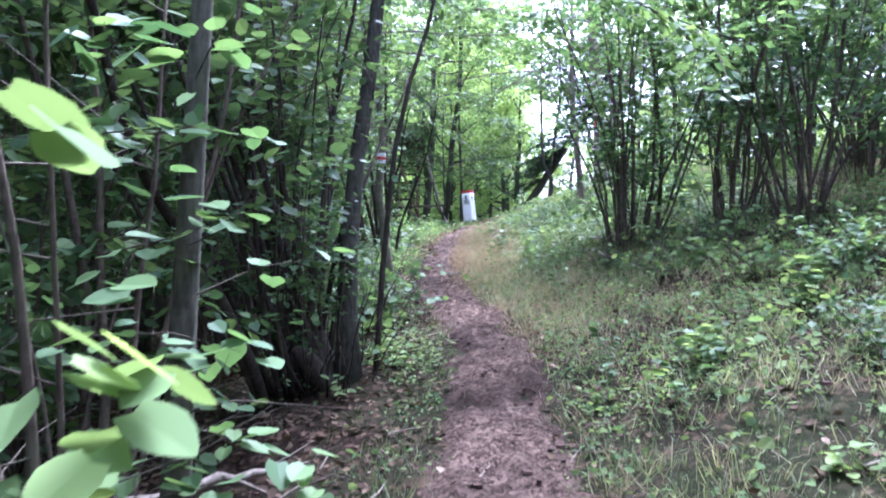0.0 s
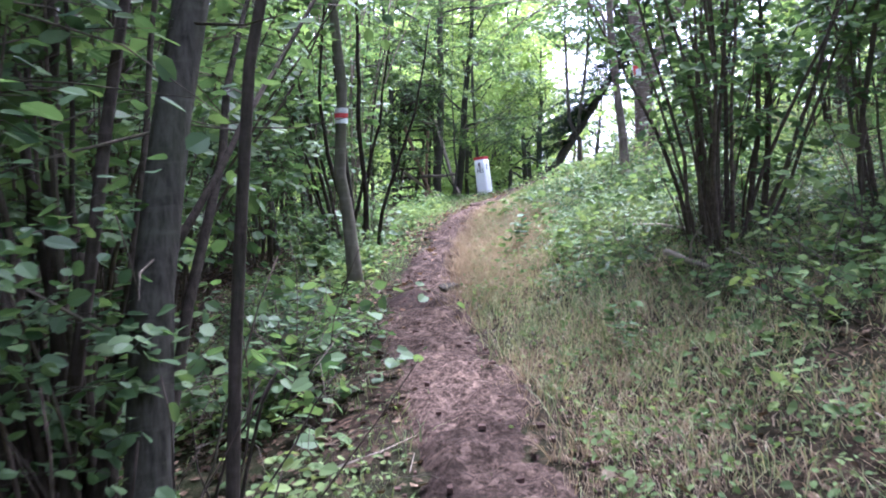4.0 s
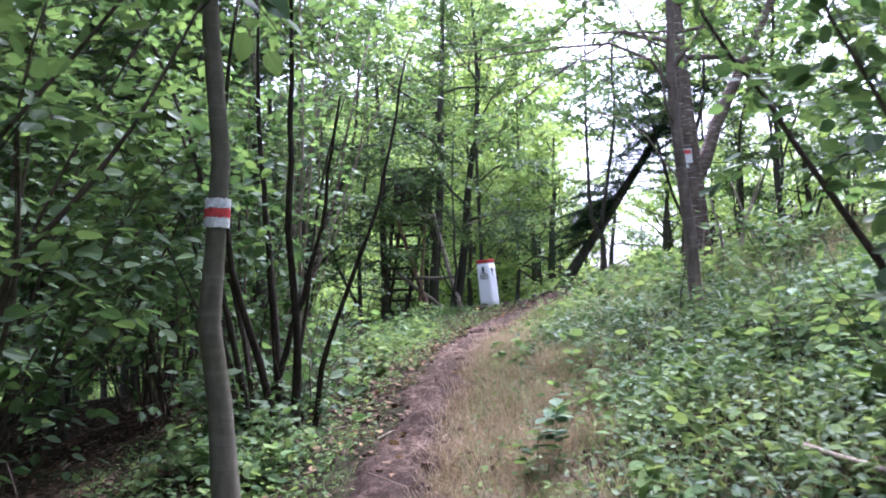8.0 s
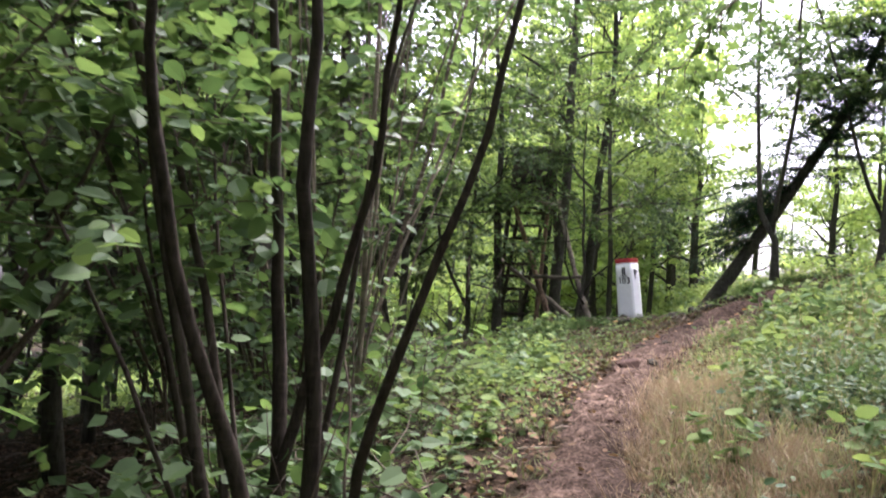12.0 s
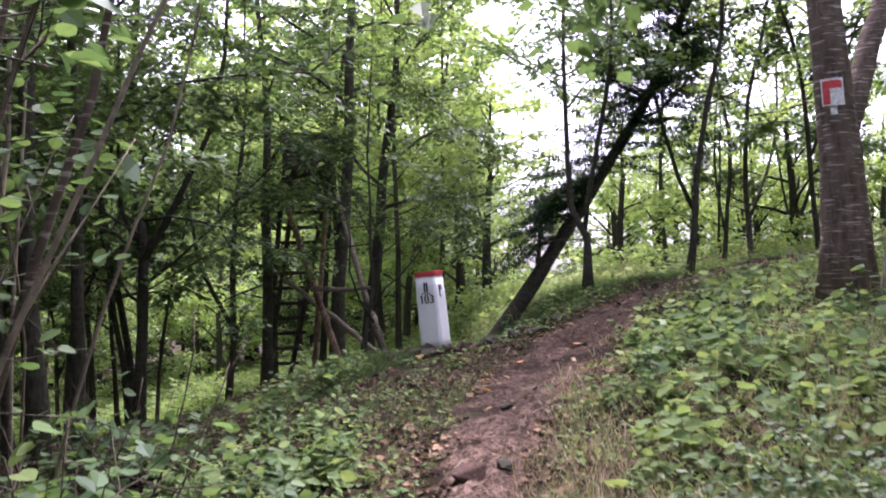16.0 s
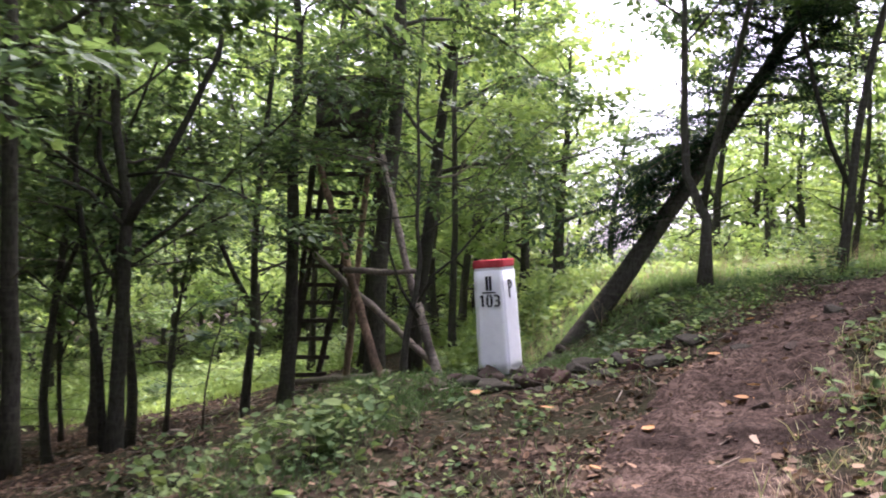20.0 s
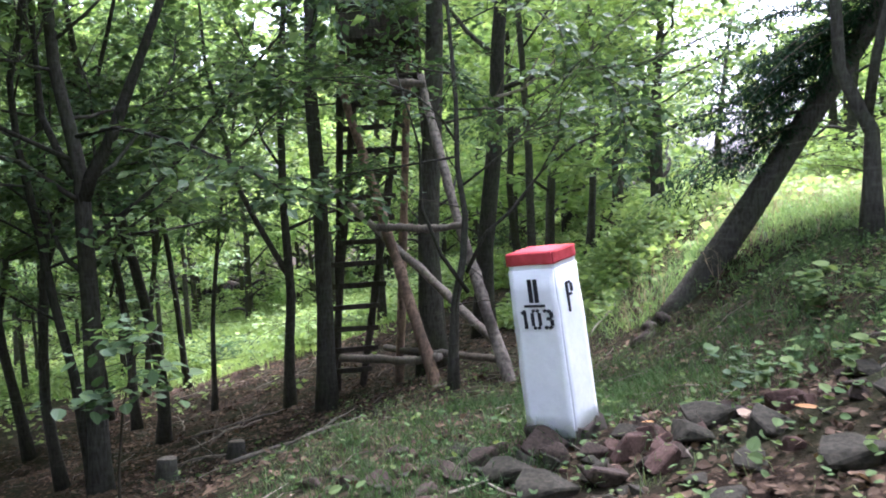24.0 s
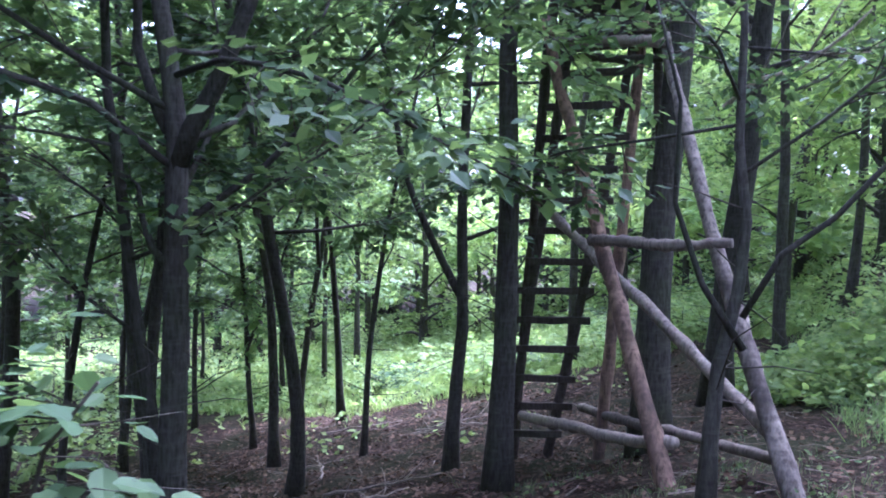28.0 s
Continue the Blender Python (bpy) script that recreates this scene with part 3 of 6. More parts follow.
young_line = np.array([(-0.06, 0, -0.25), (-0.065, 0, 0.0), (-0.1, 0, 0.7), (-0.165, 0, 1.25), (-0.225, 0, 1.95), (-0.26, 0, 2.55), (-0.245, 0, 3.0), (-0.25, 0.05, 4.2), (-0.15, 0.1, 6.0), (-0.1, 0.1, 9.0)])
young = tree("young_tree", 41, 9, 0.073, 0.62, 11, 2200, 0.105, "upright reddish-grey young tree on the grassy bank", spread=2.6, bark=M_YOUNG, trunk_line=young_line, thin=0.6, dead_twigs=2)
place(young, 2.87, 16.4)
for pts, r in ((((-0.25, 0, 2.3), (-0.5, -0.15, 2.6), (-0.93, -0.2, 2.77), (-1.46, -0.2, 2.74), (-2.05, -0.2, 2.67), (-2.9, -0.2, 2.5)), 0.022), (((-0.5, -0.15, 2.6), (-0.8, -0.3, 2.6), (-1.25, -0.4, 2.53), (-1.82, -0.4, 2.35), (-2.3, -0.4, 2.1)), 0.012), (((-0.17, 0, 1.3), (-0.37, -0.1, 1.51), (-0.58, -0.2, 1.78), (-0.83, -0.2, 1.97), (-1.1, -0.2, 2.04)), 0.012),
               (((-0.23, 0, 1.9), (-0.34, -0.1, 2.1), (-0.42, -0.2, 2.55), (-0.62, -0.2, 2.95), (-1.0, -0.3, 3.5)), 0.02), (((-0.26, 0, 2.5), (-0.05, -0.1, 2.8), (0.2, -0.2, 3.2), (0.5, -0.3, 3.9)), 0.02), (((-0.25, 0, 2.75), (-0.7, 0.1, 3.0), (-1.3, 0.2, 3.0), (-2.1, 0.3, 2.9), (-2.9, 0.3, 2.85)), 0.016)):
    child("bare_limb", np_mesh("bare_limb", *tube(pts, r * np.linspace(1, 0.3, len(pts)), 7, 0.05, 41), M_YOUNG, True), young, "bare arching grey limb")
ry = np.random.default_rng(412)
fine_twigs = [wander(ry, (ry.uniform(-2.6, -0.3), ry.uniform(-0.4, 0.3), ry.uniform(2.5, 2.95)), (ry.uniform(-1, 0.2), ry.uniform(-0.6, 0.6), ry.uniform(-0.4, 0.2)), ry.uniform(0.3, 0.8), 4, 0.2) for _ in range(34)]
tagged(child("twig_work", np_mesh("twig_work", *join([thread(q, 0.003) for q in fine_twigs]), M_TWIG, True), young), kind="stuff")

painted_band(cherry, cherry_line, cz - 0.2, cz - 0.14, 0.188, M_WHITE, 34, "white_mark", "small white painted mark", (sign_arc - 0.14, sign_arc + 0.14))

# The trees round the raised seat.
SEAT_TREES = (
    (-2.08, 31.1, 51, 12, 0.125, 0.43, None, None),
    (-0.66, 31.6, 52, 13, 0.17, 0.45, None, None),
    (-0.05, 34.0, 53, 13, 0.16, 0.30, None, None),
    (-3.07, 32.65, 54, 10, 0.085, 0.28, None, (0.22, 3.0, 0.75)),
    (-5.1, 34.6, 55, 9, 0.05, 0.3, None, None),
    (-6.4, 34.2, 56, 11, 0.08, 0.32, None, None),
    (-6.7, 37.2, 57, 11, 0.07, 0.3, None, None),
    (-7.9, 37.6, 58, 11, 0.07, 0.3, None, (0.3, 2.0, 0.6)),
    (-5.6, 30.5, 61, 11, 0.075, 0.32, None, (0.28, 1.0, 0.7)),
    (-7.7, 33.0, 62, 11, 0.09, 0.32, None, None),
    (-9.5, 34.5, 63, 11, 0.075, 0.32, None, None),
    (0.9, 36.6, 64, 11, 0.09, 0.3, None, None),
    (-1.3, 37.6, 65, 12, 0.1, 0.18, None, None),
    (2.2, 39.4, 66, 10, 0.09, 0.26, None, None),
    (-2.9, 40.2, 67, 12, 0.1, 0.2, None, None),
    (0.6, 41.5, 68, 12, 0.1, 0.25, None, None),
    (-4.6, 24.6, 69, 11, 0.08, 0.3, None, None),
    (-5.3, 27.0, 70, 11, 0.08, 0.3, None, (0.3, 0.3, 0.8)),
    (-4.4, 22.0, 72, 11, 0.07, 0.25, None, None),
)
for x, y, seed, h, r, cb, low, fork in SEAT_TREES:
    behind = y > 36 and x > -4
    nl = 6000 if behind else 8200 if r > 0.12 else 7800 if y < 31 else 5600
    says = "leafy hornbeam standing behind the raised seat" if behind else "slender dark-barked hornbeam with layered sprays of leaves" if r < 0.12 else "dark upright hornbeam trunk beside the raised seat"
    # Trees behind and to the left get paler greens with light painted in.
    ob = tree("hornbeam_tree", seed, h + 2 * behind, r, cb, 15 if behind else 13, nl, 0.15 if behind else 0.122, says, fork=fork, green=M_FRESH_OR_LIT if behind else M_LIT_GREEN if y > 32 and x < -2.9 else None, spread=3.5 if behind or r > 0.12 else 2.7, group="hornbeams round the raised seat", low=[low] if low else None)
    place(ob, x, y, 0 if seed == 53 else seed * 40)
    if seed == 53:
        forked_behind = ob
vz = on_ground(-3.82, 28.3)
vee_line = np.array([(0, 0, -0.2), (0.02, 0, 0.4), (0.03, 0, 1.2), (0.06, 0, 2.55 - vz), (0.06, 0, 3.3 - vz), (0.08, 0, 3.82 - vz), (0.0, 0.02, 4.28 - vz), (-0.14, 0.05, 4.95 - vz), (-0.2, 0.1, 6.4 - vz), (-0.1, 0.2, 8.5 - vz), (0.0, 0.3, 11.0 - vz)])
vee = tree("hornbeam_tree", 59, 11, 0.112, 0.36, 14, 4600, 0.122, "dark hornbeam whose trunk forks into a wide V", trunk_line=vee_line, spread=2.9, thin=0.7, low=[(0.34, 2.9, 0.6)], group="hornbeams round the raised seat")
place(vee, -3.82, 28.3)
for pts, r in ((((0.07, 0, 3.6 - vz), (0.2, -0.01, 3.88 - vz), (0.4, -0.02, 4.16 - vz), (0.6, 0, 4.6 - vz), (0.84, 0, 5.1 - vz), (1.15, 0.1, 5.9 - vz), (1.35, 0.2, 7.2 - vz), (1.4, 0.3, 9.0 - vz)), 0.075), (((0.12, 0, 3.7 - vz), (-0.12, 0.05, 4.0 - vz), (-0.35, 0.1, 4.5 - vz), (-0.42, 0.2, 5.4 - vz), (-0.5, 0.3, 7.0 - vz)), 0.05)):
    child("limb", np_mesh("limb", *tube(pts, r * np.linspace(1, 0.35, len(pts)), 10, 0.05, 59), M_BARK, True), vee)
slim_line = np.array([(0.2, 0, -0.2), (0.14, 0, 0.5), (0.06, 0, 1.88 - vz), (-0.1, 0, 2.7 - vz), (-0.22, 0, 3.58 - vz), (-0.34, 0, 4.31 - vz), (-0.36, 0, 4.98 - vz), (-0.22, 0, 5.4 - vz), (-0.1, 0.1, 6.5 - vz), (-0.2, 0.2, 9.6 - vz)])
place(tree("hornbeam_tree", 60, 10, 0.056, 0.36, 13, 3600, 0.122, "slim bent hornbeam stem beside the forked trunk", green=M_LIT_GREEN, trunk_line=slim_line, spread=2.6, thin=0.65, low=[(0.3, 3.6, 0.7)], group="hornbeams round the raised seat"), -4.15, 28.45)
near_line = np.array([(0, 0, -0.2), (0.02, 0, 0.4), (0.06, 0.02, 0.9), (0.16, 0.04, 1.35), (0.2, 0.05, 1.8), (0.14, 0.05, 2.3), (0.15, 0.08, 3.0), (0.1, 0.1, 4.0), (0.2, 0.2, 6.0), (0.2, 0.3, 7.5)])
crook = place(tree("hornbeam_tree", 71, 7.5, 0.052, 0.5, 11, 4200, 0.11, "thin crooked young hornbeam before the raised seat", trunk_line=near_line, spread=2.8, group="hornbeams round the raised seat"), -0.12, 28.75)

nz = on_ground(-0.12, 28.75)
for pts, r in ((((0.19, 0.0, 2.7 - nz), (0.4, -0.06, 3.1 - nz), (0.68, -0.12, 3.33 - nz), (0.86, -0.15, 3.55 - nz), (1.0, -0.15, 3.72 - nz), (1.32, -0.15, 3.95 - nz), (1.7, -0.15, 4.1 - nz), (2.2, -0.2, 4.33 - nz), (2.7, -0.2, 4.7 - nz)), 0.022), (((0.98, -0.15, 3.7 - nz), (1.15, -0.15, 4.0 - nz), (1.2, -0.2, 4.35 - nz), (1.4, -0.2, 4.7 - nz)), 0.012), (((0.2, 0.0, 2.5 - nz), (-0.05, -0.1, 2.9 - nz), (-0.22, -0.2, 3.4 - nz), (-0.2, -0.3, 4.0 - nz), (-0.4, -0.4, 4.8 - nz)), 0.026)):
    child("limb", np_mesh("limb", *tube(pts, r * np.linspace(1, 0.3, len(pts)), 7, 0.05, 71), M_BARK, True), crook)
rl = np.random.default_rng(711)
arch = np.array([(0.86, -0.15, 3.55 - nz), (1.32, -0.15, 3.95 - nz), (1.7, -0.15, 4.1 - nz), (2.2, -0.2, 4.33 - nz), (2.7, -0.2, 4.7 - nz)])
arch_twigs = [wander(rl, along(arch, np.array([rl.uniform(0.1, 1.0)]))[0][0], (rl.uniform(-0.2, 0.9), rl.uniform(-1, 1), rl.uniform(-0.1, 0.3)), rl.uniform(0.4, 0.8), 4, 0.15, -0.03) for _ in range(22)]
tagged(child("twig_work", np_mesh("twig_work", *join([thread(q, 0.004) for q in arch_twigs]), M_TWIG, True), crook), kind="stuff")
tagged(child("low_spray", np_mesh("low_spray", *sprays(rl, arch_twigs, 420, 0.11, 0.25), M_LIT_GREEN), crook, "flat sprays of leaves coloured as if lit"), kind="stuff")
for pts, r in ((((0, 0, 3.7), (0.35, -0.4, 3.95), (0.8, -0.5, 4.05), (1.25, -0.5, 4.4), (1.5, -0.6, 4.65)), 0.035), (((0.8, -0.5, 4.05), (1.1, -0.7, 4.6), (1.3, -0.8, 4.9)), 0.02), (((1.0, -0.5, 4.2), (1.5, -0.5, 4.2), (1.9, -0.5, 4.55)), 0.016), (((0.35, -0.4, 3.95), (0.6, -0.6, 4.4), (0.75, -0.6, 4.9)), 0.015)):
    child("dead_limb", np_mesh("dead_limb", *tube(pts, r * np.linspace(1, 0.35, len(pts)), 7, 0.06, 5), M_DEADWOOD, True), forked_behind, "bare pale dead limb")
sapling = thing("hornbeam_sapling", "young sapling with flat sprays of leaves beside the slope", "sapling")
sapling.matrix_basis = pose(-1.8, 24.95, on_ground(-1.8, 24.95))
sr = np.random.default_rng(29)
sline = np.array([(0, 0, -0.05), (0.02, 0, 0.4), (0.08, 0, 0.8), (0.18, 0.0, 1.1), (0.34, 0, 1.28)])
child("stem", np_mesh("stem", *tube(sline, 0.011 * np.linspace(1, 0.4, 5), 7), M_TWIG, True), sapling)
stw = [wander(sr, along(sline, np.array([sr.uniform(0.5, 0.99)]))[0][0], (sr.uniform(-0.6, 1), sr.uniform(-1, 1), 0.12), sr.uniform(0.25, 0.5), 4, 0.12, -0.04) for _ in range(16)]
tagged(child("twig_work", np_mesh("twig_work", *join([thread(q, 0.003) for q in stw]), M_TWIG), sapling), kind="stuff")
child("foliage", np_mesh("foliage", *sprays(sr, stw, 170, 0.085, 0.25, OVAL, 0.05), M_HAZEL), sapling)

# The leaning tree behind the boundary stone, dark boughs on its stem.
lean_line = np.array([(-0.12, 0, -0.3), (0.0, 0, 0.0), (0.36, 0, 0.52), (0.74, 0, 1.07), (1.15, 0, 1.7), (1.6, 0, 2.38), (2.2, 0, 3.3), (2.85, 0, 4.3), (3.4, 0.1, 5.3), (3.85, 0.2, 6.3), (4.3, 0.2, 7.4), (4.7, 0.3, 8.6)])
# Upper crown is thickened, partly out of view, to shade the stone.
lean = tree("leaning_tree", 81, 8, 0.18, 0.62, 12, 5600, 0.12, "thick dark tree trunk leaning far over to one side", trunk_line=lean_line, spread=2.6, thin=0.7)
place(lean, 2.45, 29.75, sink=0.06)
rng = np.random.default_rng(8)
boughs, needles = [], []
for i in range(112):
    low = i < 28
    p, d = along(lean_line, np.array([rng.uniform(0.4, 0.56) if low else rng.uniform(0.5, 0.86)]))
    a = rng.uniform(2.3, 3.9) if low else rng.uniform(2.0, 6.6)
    line = wander(rng, p[0], (math.cos(a), math.sin(a) * 0.6, rng.uniform(-0.35, 0.1) if low else rng.uniform(-0.1, 0.35)), rng.uniform(0.9, 2.1), 6, 0.1, -0.09)
    boughs.append(tube(line, 0.014 * np.linspace(1, 0.3, 7), 5))
    q, w = along(line, rng.uniform(0.1, 1, 620))
    way = unit(w) * 0.5 + rng.normal(size=(620, 3)) * np.array((0.6, 0.6, 0.22))
    needles.append(leaves(q + rng.normal(size=q.shape) * np.array((0.12, 0.12, 0.025)), way, np.array((0, 0, 1.0)) + rng.normal(size=q.shape) * 0.2, rng.uniform(0.05, 0.11, 620), ((0.1, 0.4),)))
tagged(child("bough_work", np_mesh("bough_work", *join(boughs), M_TWIG, True), lean), kind="stuff")
child("dark_foliage", np_mesh("dark_foliage", *join(needles), M_NEEDLE), lean, "dense dark green needle foliage")

fork_line = np.array([(0, 0, -0.2), (0.0, 0, 0.5), (0.0, 0, 0.95), (-0.28, 0, 1.5), (-0.32, 0, 2.3), (-0.36, 0, 4.0), (-0.3, 0.1, 7.0), (-0.2, 0.1, 10.0)])
# Crown sits mostly above view; leaves added there to shade the rubble.
place(tree("forked_tree", 91, 9, 0.085, 0.64, 16, 9500, 0.12, "small tree forked low into two crooked dark stems", trunk_line=fork_line, fork=(0.31, 0.0, 1.1), spread=3.7), 3.75, 28.0)

# Brow trees: the backlight is put into their leaf colour.
for x, y, seed, az in ((5.8, 28.6, 93, 2.6), (8.3, 31.2, 94, 0.4), (12.3, 37.0, 95, 2.8), (9.3, 34.6, 96, 1.8), (7.9, 27.2, 97, 1.0)):
    place(tree("forked_tree", seed, 10.5, 0.062, 0.3, 13, 3500, 0.13, "slim tree forked near the ground on the brow", fork=(0.12, az, 0.95), green=M_FRESH_OR_LIT, spread=2.4, bend=0.09, group="trees on the brow"), x, y)

# Slender trees in the wood, grown a few times and set out again and again.
PROTO = [tree("hornbeam_tree", 100 + i, h, r, cb, 13, nl, 0.175, "slender woodland tree with a dark trunk and layered green leaves", spread=sp, fork=fk, group="woodland trees")
         for i, (h, r, cb, nl, sp, fk) in enumerate(((11, 0.08, 0.3, 4600, 2.6, None), (12.5, 0.1, 0.32, 4800, 2.8, (0.3, 1.0, 0.8)), (9.5, 0.06, 0.3, 4000, 2.2, None), (13, 0.11, 0.33, 4800, 2.9, None), (10.5, 0.07, 0.3, 4300, 2.4, (0.25, 4.0, 0.8))))]
# Clearing-edge trees: the light on them is put into the leaf colour.
LIGHT = [tree("hornbeam_tree", 130 + i, h, r, 0.24, 13, 4600, 0.17, "slender tree at the clearing's edge, leaves coloured as if lit", spread=2.7, fork=fk, green=M_LIT_GREEN, group="woodland trees") for i, (h, r, fk) in enumerate(((11, 0.075, None), (12, 0.085, (0.3, 2.0, 0.8))))]
# The paler far trees have backlight put into their leaf colour.
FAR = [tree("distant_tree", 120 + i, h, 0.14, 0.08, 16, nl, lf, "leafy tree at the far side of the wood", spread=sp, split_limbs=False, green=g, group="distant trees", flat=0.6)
       for i, (h, nl, lf, sp, g) in enumerate(((13, 3400, 0.34, 4.2, M_BEECH), (15, 3400, 0.34, 4.4, M_FRESH_OR_LIT), (14, 1300, 0.55, 4.2, M_BEECH), (5.8, 2400, 0.17, 2.3, M_FRESH_OR_LIT), (6.5, 2400, 0.17, 2.4, M_BEECH)))]
HAZEL = [hazel("hazel_bush", 140 + i, n, h, nl, 0.11, "many-stemmed hazel bush with broad green leaves", lean=ln, bare=0.3, bend=0.07)
         for i, (n, h, nl, ln) in enumerate(((16, 5.2, 2600, (0.05, 0.4)), (12, 4.4, 2000, (0.05, 0.5)), (20, 5.8, 2700, (0.03, 0.33))))]
SHRUB = [hazel("shrub", 150 + i, 7, 1.6, 520, 0.15, "low leafy shrub in the undergrowth", lean=(0.2, 0.7), bare=0.1, green=g, group="undergrowth shrubs", radius=(0.005, 0.011), base=0.2, outline=DIAMOND)
         for i, g in enumerate((M_HAZEL, M_FRESH_OR_LIT))]
used = set()


def set_out(protos, i, x, y, turn, size, tall=1.0, label=""):
    ob = protos[i % len(protos)]
    if ob.name in used:
        return again(ob, x, y, turn, size, tall, 0.05, label)
    used.add(ob.name)
    return tagged(place(ob, x, y, turn, size, tall, 0.05), label)


HAZEL_AT = (
    (-2.1, 8.6, 0, 1.0), (-1.95, 4.1, 1, 0.95), (-3.3, 6.0, 0, 1.1), (-3.0, 10.6, 2, 1.0), (-8.6, 9.9, 1, 0.8), (-4.2, 8.8, 1, 1.1), (-3.2, 13.2, 0, 1.05),
    (-2.1, 17.2, 1, 0.85), (-4.4, 15.4, 2, 1.0), (-3.6, 18.6, 0, 1.0), (-5.6, 12.0, 1, 1.1), (-6.0, 18.0, 0, 1.1), (-5.2, 4.5, 2, 1.1), (-4.0, 1.8, 1, 1.0), (-3.0, -0.8, 0, 1.0),
    (2.3, 10.3, 2, 0.75), (3.75, 10.4, 0, 0.95), (4.3, 9.6, 2, 0.9), (6.2, 11.8, 1, 1.0), (6.8, 13.2, 2, 1.0), (4.2, 4.5, 1, 0.9), (3.9, 1.2, 0, 0.9), (5.6, 15.6, 1, 0.9), (7.5, 17.0, 0, 1.0), (3.6, -2.0, 1, 1.0), (-2.2, -2.6, 2, 1.0), (1.6, -5.0, 0, 1.0), (-0.8, -5.5, 1, 1.0),
    (-9.0, 20.6, 2, 1.0), (-4.9, 20.7, 1, 0.95), (-1.05, 6.55, 1, 0.62), (2.6, 10.65, 1, 0.8))
for n, (x, y, i, s) in enumerate(HAZEL_AT, 1):
    set_out(HAZEL, i, x, y, n * 77 + {2.3: 240, 2.6: 120}.get(x, 0), s)

OFF_PATH = lambda P: (P[:, 0] < 0.45) | (P[:, 2] > 3.6)
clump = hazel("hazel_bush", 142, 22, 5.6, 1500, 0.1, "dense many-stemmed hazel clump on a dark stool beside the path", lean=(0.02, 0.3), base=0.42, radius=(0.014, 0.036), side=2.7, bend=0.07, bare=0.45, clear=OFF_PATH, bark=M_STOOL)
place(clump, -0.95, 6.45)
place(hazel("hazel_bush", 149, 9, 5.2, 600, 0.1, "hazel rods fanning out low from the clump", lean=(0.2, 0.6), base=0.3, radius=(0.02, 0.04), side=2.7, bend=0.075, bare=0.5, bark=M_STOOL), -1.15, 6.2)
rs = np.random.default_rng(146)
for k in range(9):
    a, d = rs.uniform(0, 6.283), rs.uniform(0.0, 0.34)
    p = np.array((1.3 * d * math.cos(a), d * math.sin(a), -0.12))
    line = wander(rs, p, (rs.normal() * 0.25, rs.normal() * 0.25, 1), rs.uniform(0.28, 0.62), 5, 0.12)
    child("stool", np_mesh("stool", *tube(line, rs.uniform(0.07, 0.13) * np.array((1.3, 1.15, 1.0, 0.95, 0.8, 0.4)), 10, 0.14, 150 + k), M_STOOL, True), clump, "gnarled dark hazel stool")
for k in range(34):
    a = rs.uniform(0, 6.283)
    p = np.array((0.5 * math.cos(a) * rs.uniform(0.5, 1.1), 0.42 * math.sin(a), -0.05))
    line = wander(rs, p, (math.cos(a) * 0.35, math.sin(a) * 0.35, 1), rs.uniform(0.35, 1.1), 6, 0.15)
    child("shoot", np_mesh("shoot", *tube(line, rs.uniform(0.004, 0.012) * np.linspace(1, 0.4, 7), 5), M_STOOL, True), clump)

# Rods and low leaves right beside the start of the walk.
near = hazel("hazel_bush", 161, 4, 3.6, 900, 0.088, "hazel with a stout brown stem beside the path", lean=(0.0, 0.12), base=0.45, bare=0.06, radius=(0.014, 0.022), clear=lambda P: (P[:, 0] + 0.85 < -0.3) | (P[:, 2] > 3.2), outline=HEART)
place(near, -0.85, 2.55)
rod = np.array([(0.02, 0, -0.2), (0.0, 0, 0.5), (0.03, 0.0, 1.2), (0.07, 0.02, 2.0), (0.12, 0.05, 3.0), (0.3, 0.1, 4.4), (0.5, 0.2, 5.6)])
child("stem", np_mesh("stem", *tube(rod, 0.052 * np.linspace(1.1, 0.3, 7), 12, 0.03, 5), M_BARK, True), near, "stout dark brown stem")
rl = np.random.default_rng(44)
low = [wander(rl, (rl.uniform(-0.25, 0.1), rl.uniform(-0.4, 0.1), rl.uniform(0.5, 2.1)), (rl.uniform(0.2, 1), rl.uniform(-1, 0.3), 0.1), rl.uniform(0.35, 0.6), 4, 0.15) for _ in range(26)]
child("low_foliage", np_mesh("low_foliage", *sprays(rl, low, 170, 0.088, 0.3, HEART, 0.08, lambda P: P[:, 0] - 0.85 < -0.28), M_HAZEL), near)
tagged(child("twig_work", np_mesh("twig_work", *join([thread(q, 0.004) for q in low]), M_TWIG, True), near), kind="stuff")
rod = np.array([(-0.25, -0.1, -0.2), (-0.42, -0.1, 0.5), (-0.6, -0.1, 1.0), (-0.66, -0.1, 1.6), (-0.62, -0.1, 2.3), (-0.6, 0, 3.2), (-0.5, 0, 4.2)])
child("stem", np_mesh("stem", *tube(rod, 0.04 * np.linspace(1.1, 0.3, 7), 10, 0.04, 6), M_HAZEL_BARK, True), near)
shoot = thing("hazel_shoot", "young hazel shoot with large bright green leaves", "bush", "hazel thicket")
shoot.matrix_basis = pose(-0.46, 0.98, on_ground(-0.46, 0.98))
rg = np.random.default_rng(17)
for i in range(3):
    line = wander(rg, (0.03 * i - 0.04, 0.04 * i, -0.05), (0.02 * i - 0.03, 0.02 * i, 1), 1.05 + 0.1 * i, 8, 0.025)
    child("stem", np_mesh("stem", *tube(line, 0.0045 * np.linspace(1.2, 0.4, 9), 6), M_TWIG, True), shoot)
